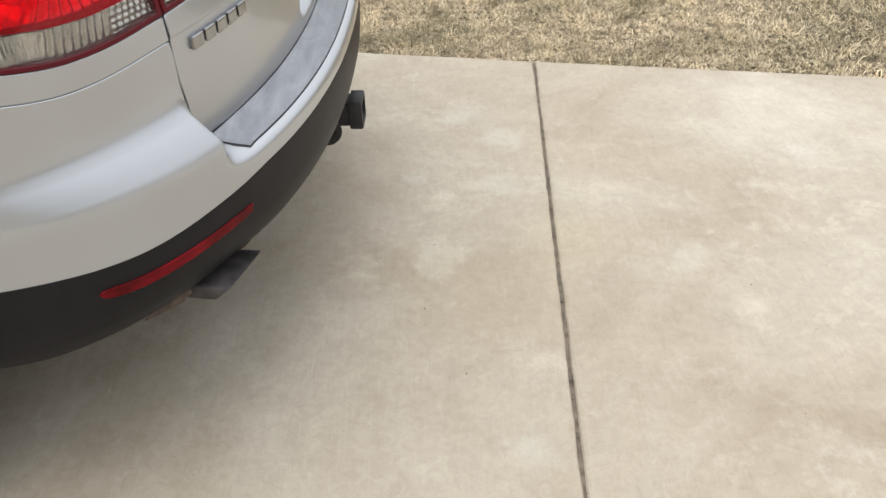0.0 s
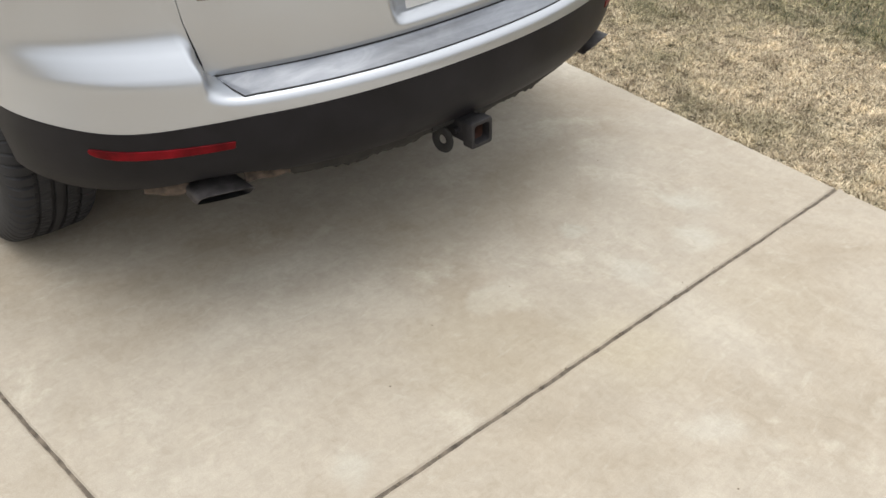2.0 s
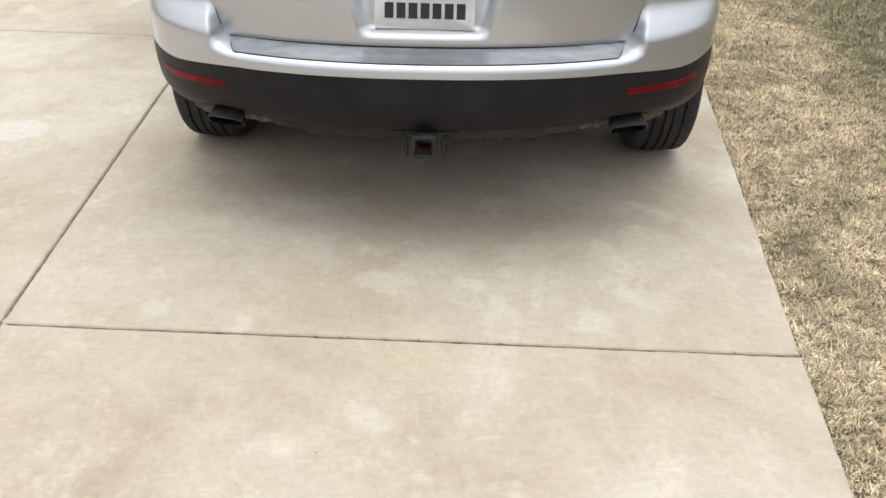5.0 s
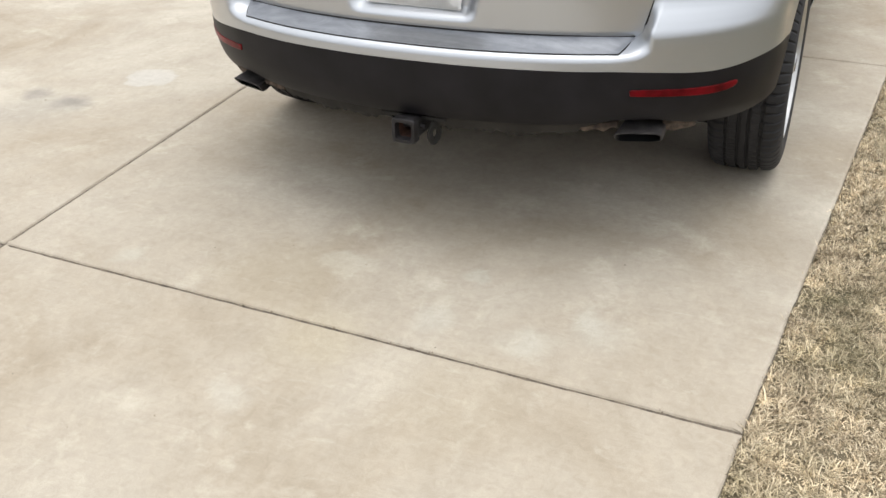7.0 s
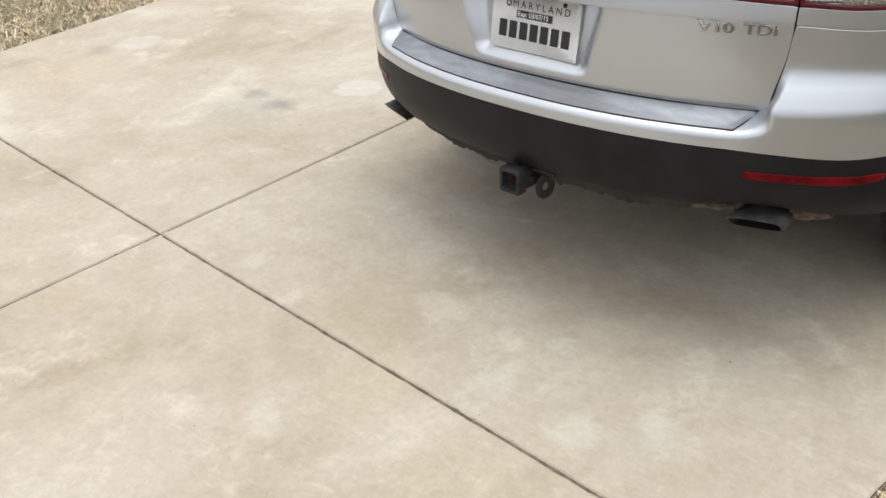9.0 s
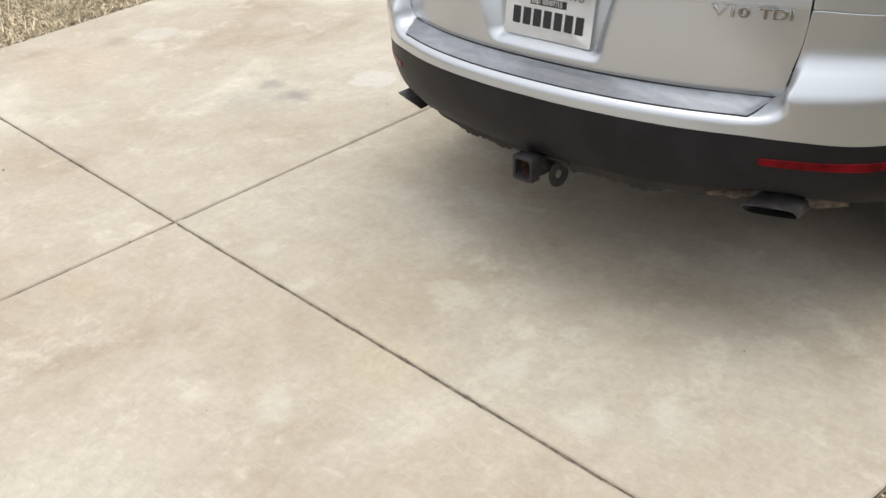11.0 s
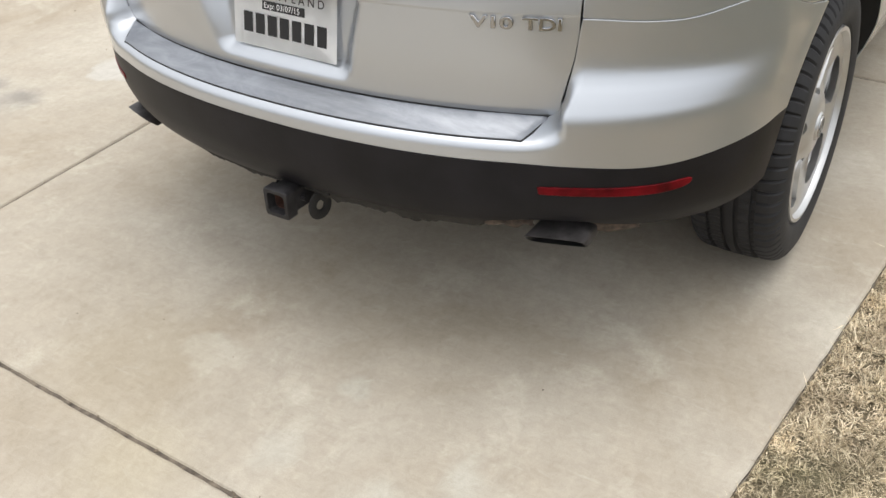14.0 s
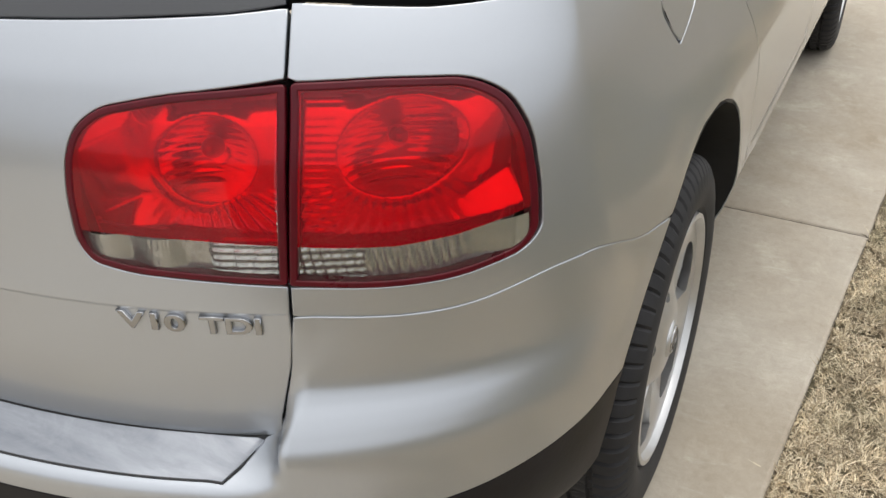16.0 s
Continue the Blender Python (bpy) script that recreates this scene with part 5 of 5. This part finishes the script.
part("bracket_plate", box(.085, .215, .012, Matrix.Translation((-.060, 0, HZ + .022)), .003), UNDER, hitch)
part("pull_pin", lathe([(0, .047), (.008, .047), (.008, -.047), (0, -.047)], 16, Matrix.Translation((-.005, 0, HZ)) @ Matrix.Rotation(math.pi / 2, 4, "X")), STEEL, hitch)
for sg in (1, -1):
    bm = bmesh.new()
    rings = []
    for a in np.linspace(0, 2 * math.pi, 28, endpoint=False):
        ca, sa = math.cos(a), math.sin(a)
        ring = []
        for b in np.linspace(0, 2 * math.pi, 10, endpoint=False):
            rr = .0230 + .0120 * math.cos(b)
            ring.append(bm.verts.new((-.03 + rr * ca, sg * .064 + .0065 * math.sin(b), .355 + rr * sa * 1.12)))
        rings.append(ring)
    for i in range(28):
        A, B = rings[i], rings[(i + 1) % 28]
        for k in range(10):
            bm.faces.new((A[k], A[(k + 1) % 10], B[(k + 1) % 10], B[k]))
    bmesh.ops.transform(bm, matrix=Matrix.Translation((-.03, sg * .066, .345)) @ Matrix.Rotation(radians(-12 * sg), 4, "Z") @ Matrix.Translation((.03, -sg * .066, -.345)), verts=bm.verts)
    part("chain_loop", bm, UNDER, hitch, "dark steel safety chain loop")

hitch.location = (-.006, .002, -.006)

# open driver's door, seen from its trimmed inner side
door = sub("open_front_door", "open front door with black inner trim")
DM = Matrix.Translation((-2.75, -.965, 0)) @ Matrix.Rotation(radians(-80), 4, "Z")
part("door_skin", box(1.0, .05, .64, DM @ Matrix.Translation((.5, -.05, .83)), .02), PAINT, door, "silver outer door skin")
part("door_trim", box(.97, .05, .62, DM @ Matrix.Translation((.5, .0, .83)), .02), TRIM, door, "black inner door trim")
part("door_pocket", box(.7, .05, .18, DM @ Matrix.Translation((.48, .045, .63)), .02), TRIM, door, "black map pocket")
part("door_glass", box(.85, .008, .42, DM @ Matrix.Translation((.42, -.03, 1.36)), .0), GLASS, door, "dark door glass")


# ---- dry lawn ----
def blades(name, area, count, seed, size, label):
    """Bent dry grass blades scattered over a stretch of lawn given as a test and its bounds."""
    x0, x1, y0, y1, ok = area
    rng = np.random.default_rng(seed)
    x, y = rng.uniform(x0, x1, count), rng.uniform(y0, y1, count)
    # blades gather in tufts
    cx, cy = rng.normal(0, .012, count), rng.normal(0, .012, count)
    x, y = np.round(x / .055) * .055 * .5 + x * .5 + cx, np.round(y / .055) * .055 * .5 + y * .5 + cy
    keep = ok(x, y)
    x, y = x[keep], y[keep]
    n = len(x)
    yaw = rng.uniform(0, 2 * math.pi, n)
    tuft = np.sin(x * 31 + 2 * np.sin(y * 17)) * np.sin(y * 29 + 2 * np.sin(x * 13))
    length = size * rng.lognormal(0, .35, n) * np.clip(1 + .6 * tuft, .45, 1.8)
    width = .0009 * rng.uniform(.6, 1.5, n) * (size / .0155) ** .8
    lean = rng.beta(2.8, 1.3, n) * 1.45 + .05
    bend = rng.uniform(.0, .9, n)
    d = np.stack([np.cos(yaw), np.sin(yaw)], 1)
    s = np.stack([-np.sin(yaw), np.cos(yaw)], 1) * width[:, None]
    z0 = np.full(n, -.020)
    pts = [np.stack([x, y], 1)]
    zs = [z0]
    for k in range(2):
        ang = np.clip(lean + bend * k, 0, 1.62)
        step = length * .5
        pts.append(pts[-1] + d * (np.sin(ang) * step)[:, None])
        zs.append(zs[-1] + np.cos(ang) * step)
    V = np.empty((n, 5, 3))
    V[:, 0, :2], V[:, 1, :2] = pts[0] - s, pts[0] + s
    V[:, 2, :2], V[:, 3, :2] = pts[1] - s * .8, pts[1] + s * .8
    V[:, 4, :2] = pts[2]
    V[:, 0, 2] = V[:, 1, 2] = zs[0]
    V[:, 2, 2] = V[:, 3, 2] = zs[1]
    V[:, 4, 2] = zs[2]
    me = bpy.data.meshes.new(name)
    b = (np.arange(n) * 5)[:, None]
    tris = np.concatenate([b + np.array([[0, 1, 3]]), b + np.array([[0, 3, 2]]), b + np.array([[2, 3, 4]])], 0)
    me.vertices.add(n * 5)
    me.vertices.foreach_set("co", V.ravel())
    me.loops.add(len(tris) * 3)
    me.loops.foreach_set("vertex_index", tris.ravel().astype(np.int32))
    me.polygons.add(len(tris))
    me.polygons.foreach_set("loop_start", np.arange(0, len(tris) * 3, 3, dtype=np.int32))
    me.materials.append(GRASS)
    me.update(calc_edges=True)
    return tagged(new(name, me), label, "grass", kind="stuff")


right = lambda x, y: (y > right_edge(x) + .001 + .006 * np.sin(x * 7) + .006 * np.sin(x * 23))
blades("lawn_grass", (-3.4, 1.3, 3.2, 4.85, right), 460000, 1, .021, "short dry straw-coloured lawn grass beside the driveway")
blades("lawn_grass", (-5.2, 2.4, 4.8, 6.2, right), 150000, 4, .032, "matted dry lawn grass with olive patches")
for x0, x1, seed in ((-5.2, -3.4, 5), (1.3, 2.4, 6)):
    blades("lawn_grass", (x0, x1, 3.05, 4.85, right), int(36000 * (x1 - x0)), seed, .026, "dry lawn grass along the driveway edge")
blades("lawn_grass", (-6.5, 3.0, 6.1, 10.6, right), 150000, 2, .048, "dry lawn grass with green patches further from the driveway")
leftside = lambda x, y: (y < left_edge(x) - .004)
blades("lawn_grass", (-5.0, 1.5, -4.8, -1.3, leftside), 110000, 3, .048, "dry lawn grass on the far side of the driveway")


# ---- grit and crumbs on the concrete ----
def grit(name, places, size, material, seed, label):
    """Small flattened crumbs scattered on the slabs."""
    rng = np.random.default_rng(seed)
    verts, faces = [], []
    for x, y, z in places:
        r = size * rng.lognormal(0, .4)
        base, turn, squat = len(verts), rng.uniform(0, 6.28), rng.uniform(.45, .8)
        ring = [(x + r * math.cos(turn + k * 1.2566) * rng.uniform(.7, 1.3), y + r * math.sin(turn + k * 1.2566) * rng.uniform(.7, 1.3)) for k in range(5)]
        verts += [(a, b, z - .0005) for a, b in ring] + [(x + (a - x) * .6, y + (b - y) * .6, z + r * squat) for a, b in ring]
        faces += [(base + k, base + (k + 1) % 5, base + 5 + (k + 1) % 5, base + 5 + k) for k in range(5)] + [tuple(base + 5 + k for k in range(5))]
    return tagged(mesh_object(name, verts, faces, material, smooth=False), label, "grit", kind="stuff")


rng = np.random.default_rng(12)
crumbs = []
for k in range(150):
    y = rng.uniform(-.6, 3.4)
    crumbs.append((cross_joint(0, y) + rng.normal(0, .0035), y, -.0055 + .003 * rng.random()))
for k in range(90):
    crumbs.append((rng.uniform(-2.4, 1.6), JOINT_Y + rng.normal(0, .003), -.0055 + .003 * rng.random()))
grit("joint_crumbs", crumbs, .0018, CRUMB, 3, "dark soil crumbs lying in the concrete joints")
specks = [(.947, 1.866, 0), (-.221, 2.972, 0), (.101, 1.735, 0), (.36, 2.58, 0), (.41, 3.18, 0)] + [(rng.uniform(-1.6, 1.6), rng.uniform(-.6, 3.2), 0) for _ in range(26)]
grit("driveway_grit", specks, .0024, CRUMB, 4, "few dark specks of grit on the pale concrete")
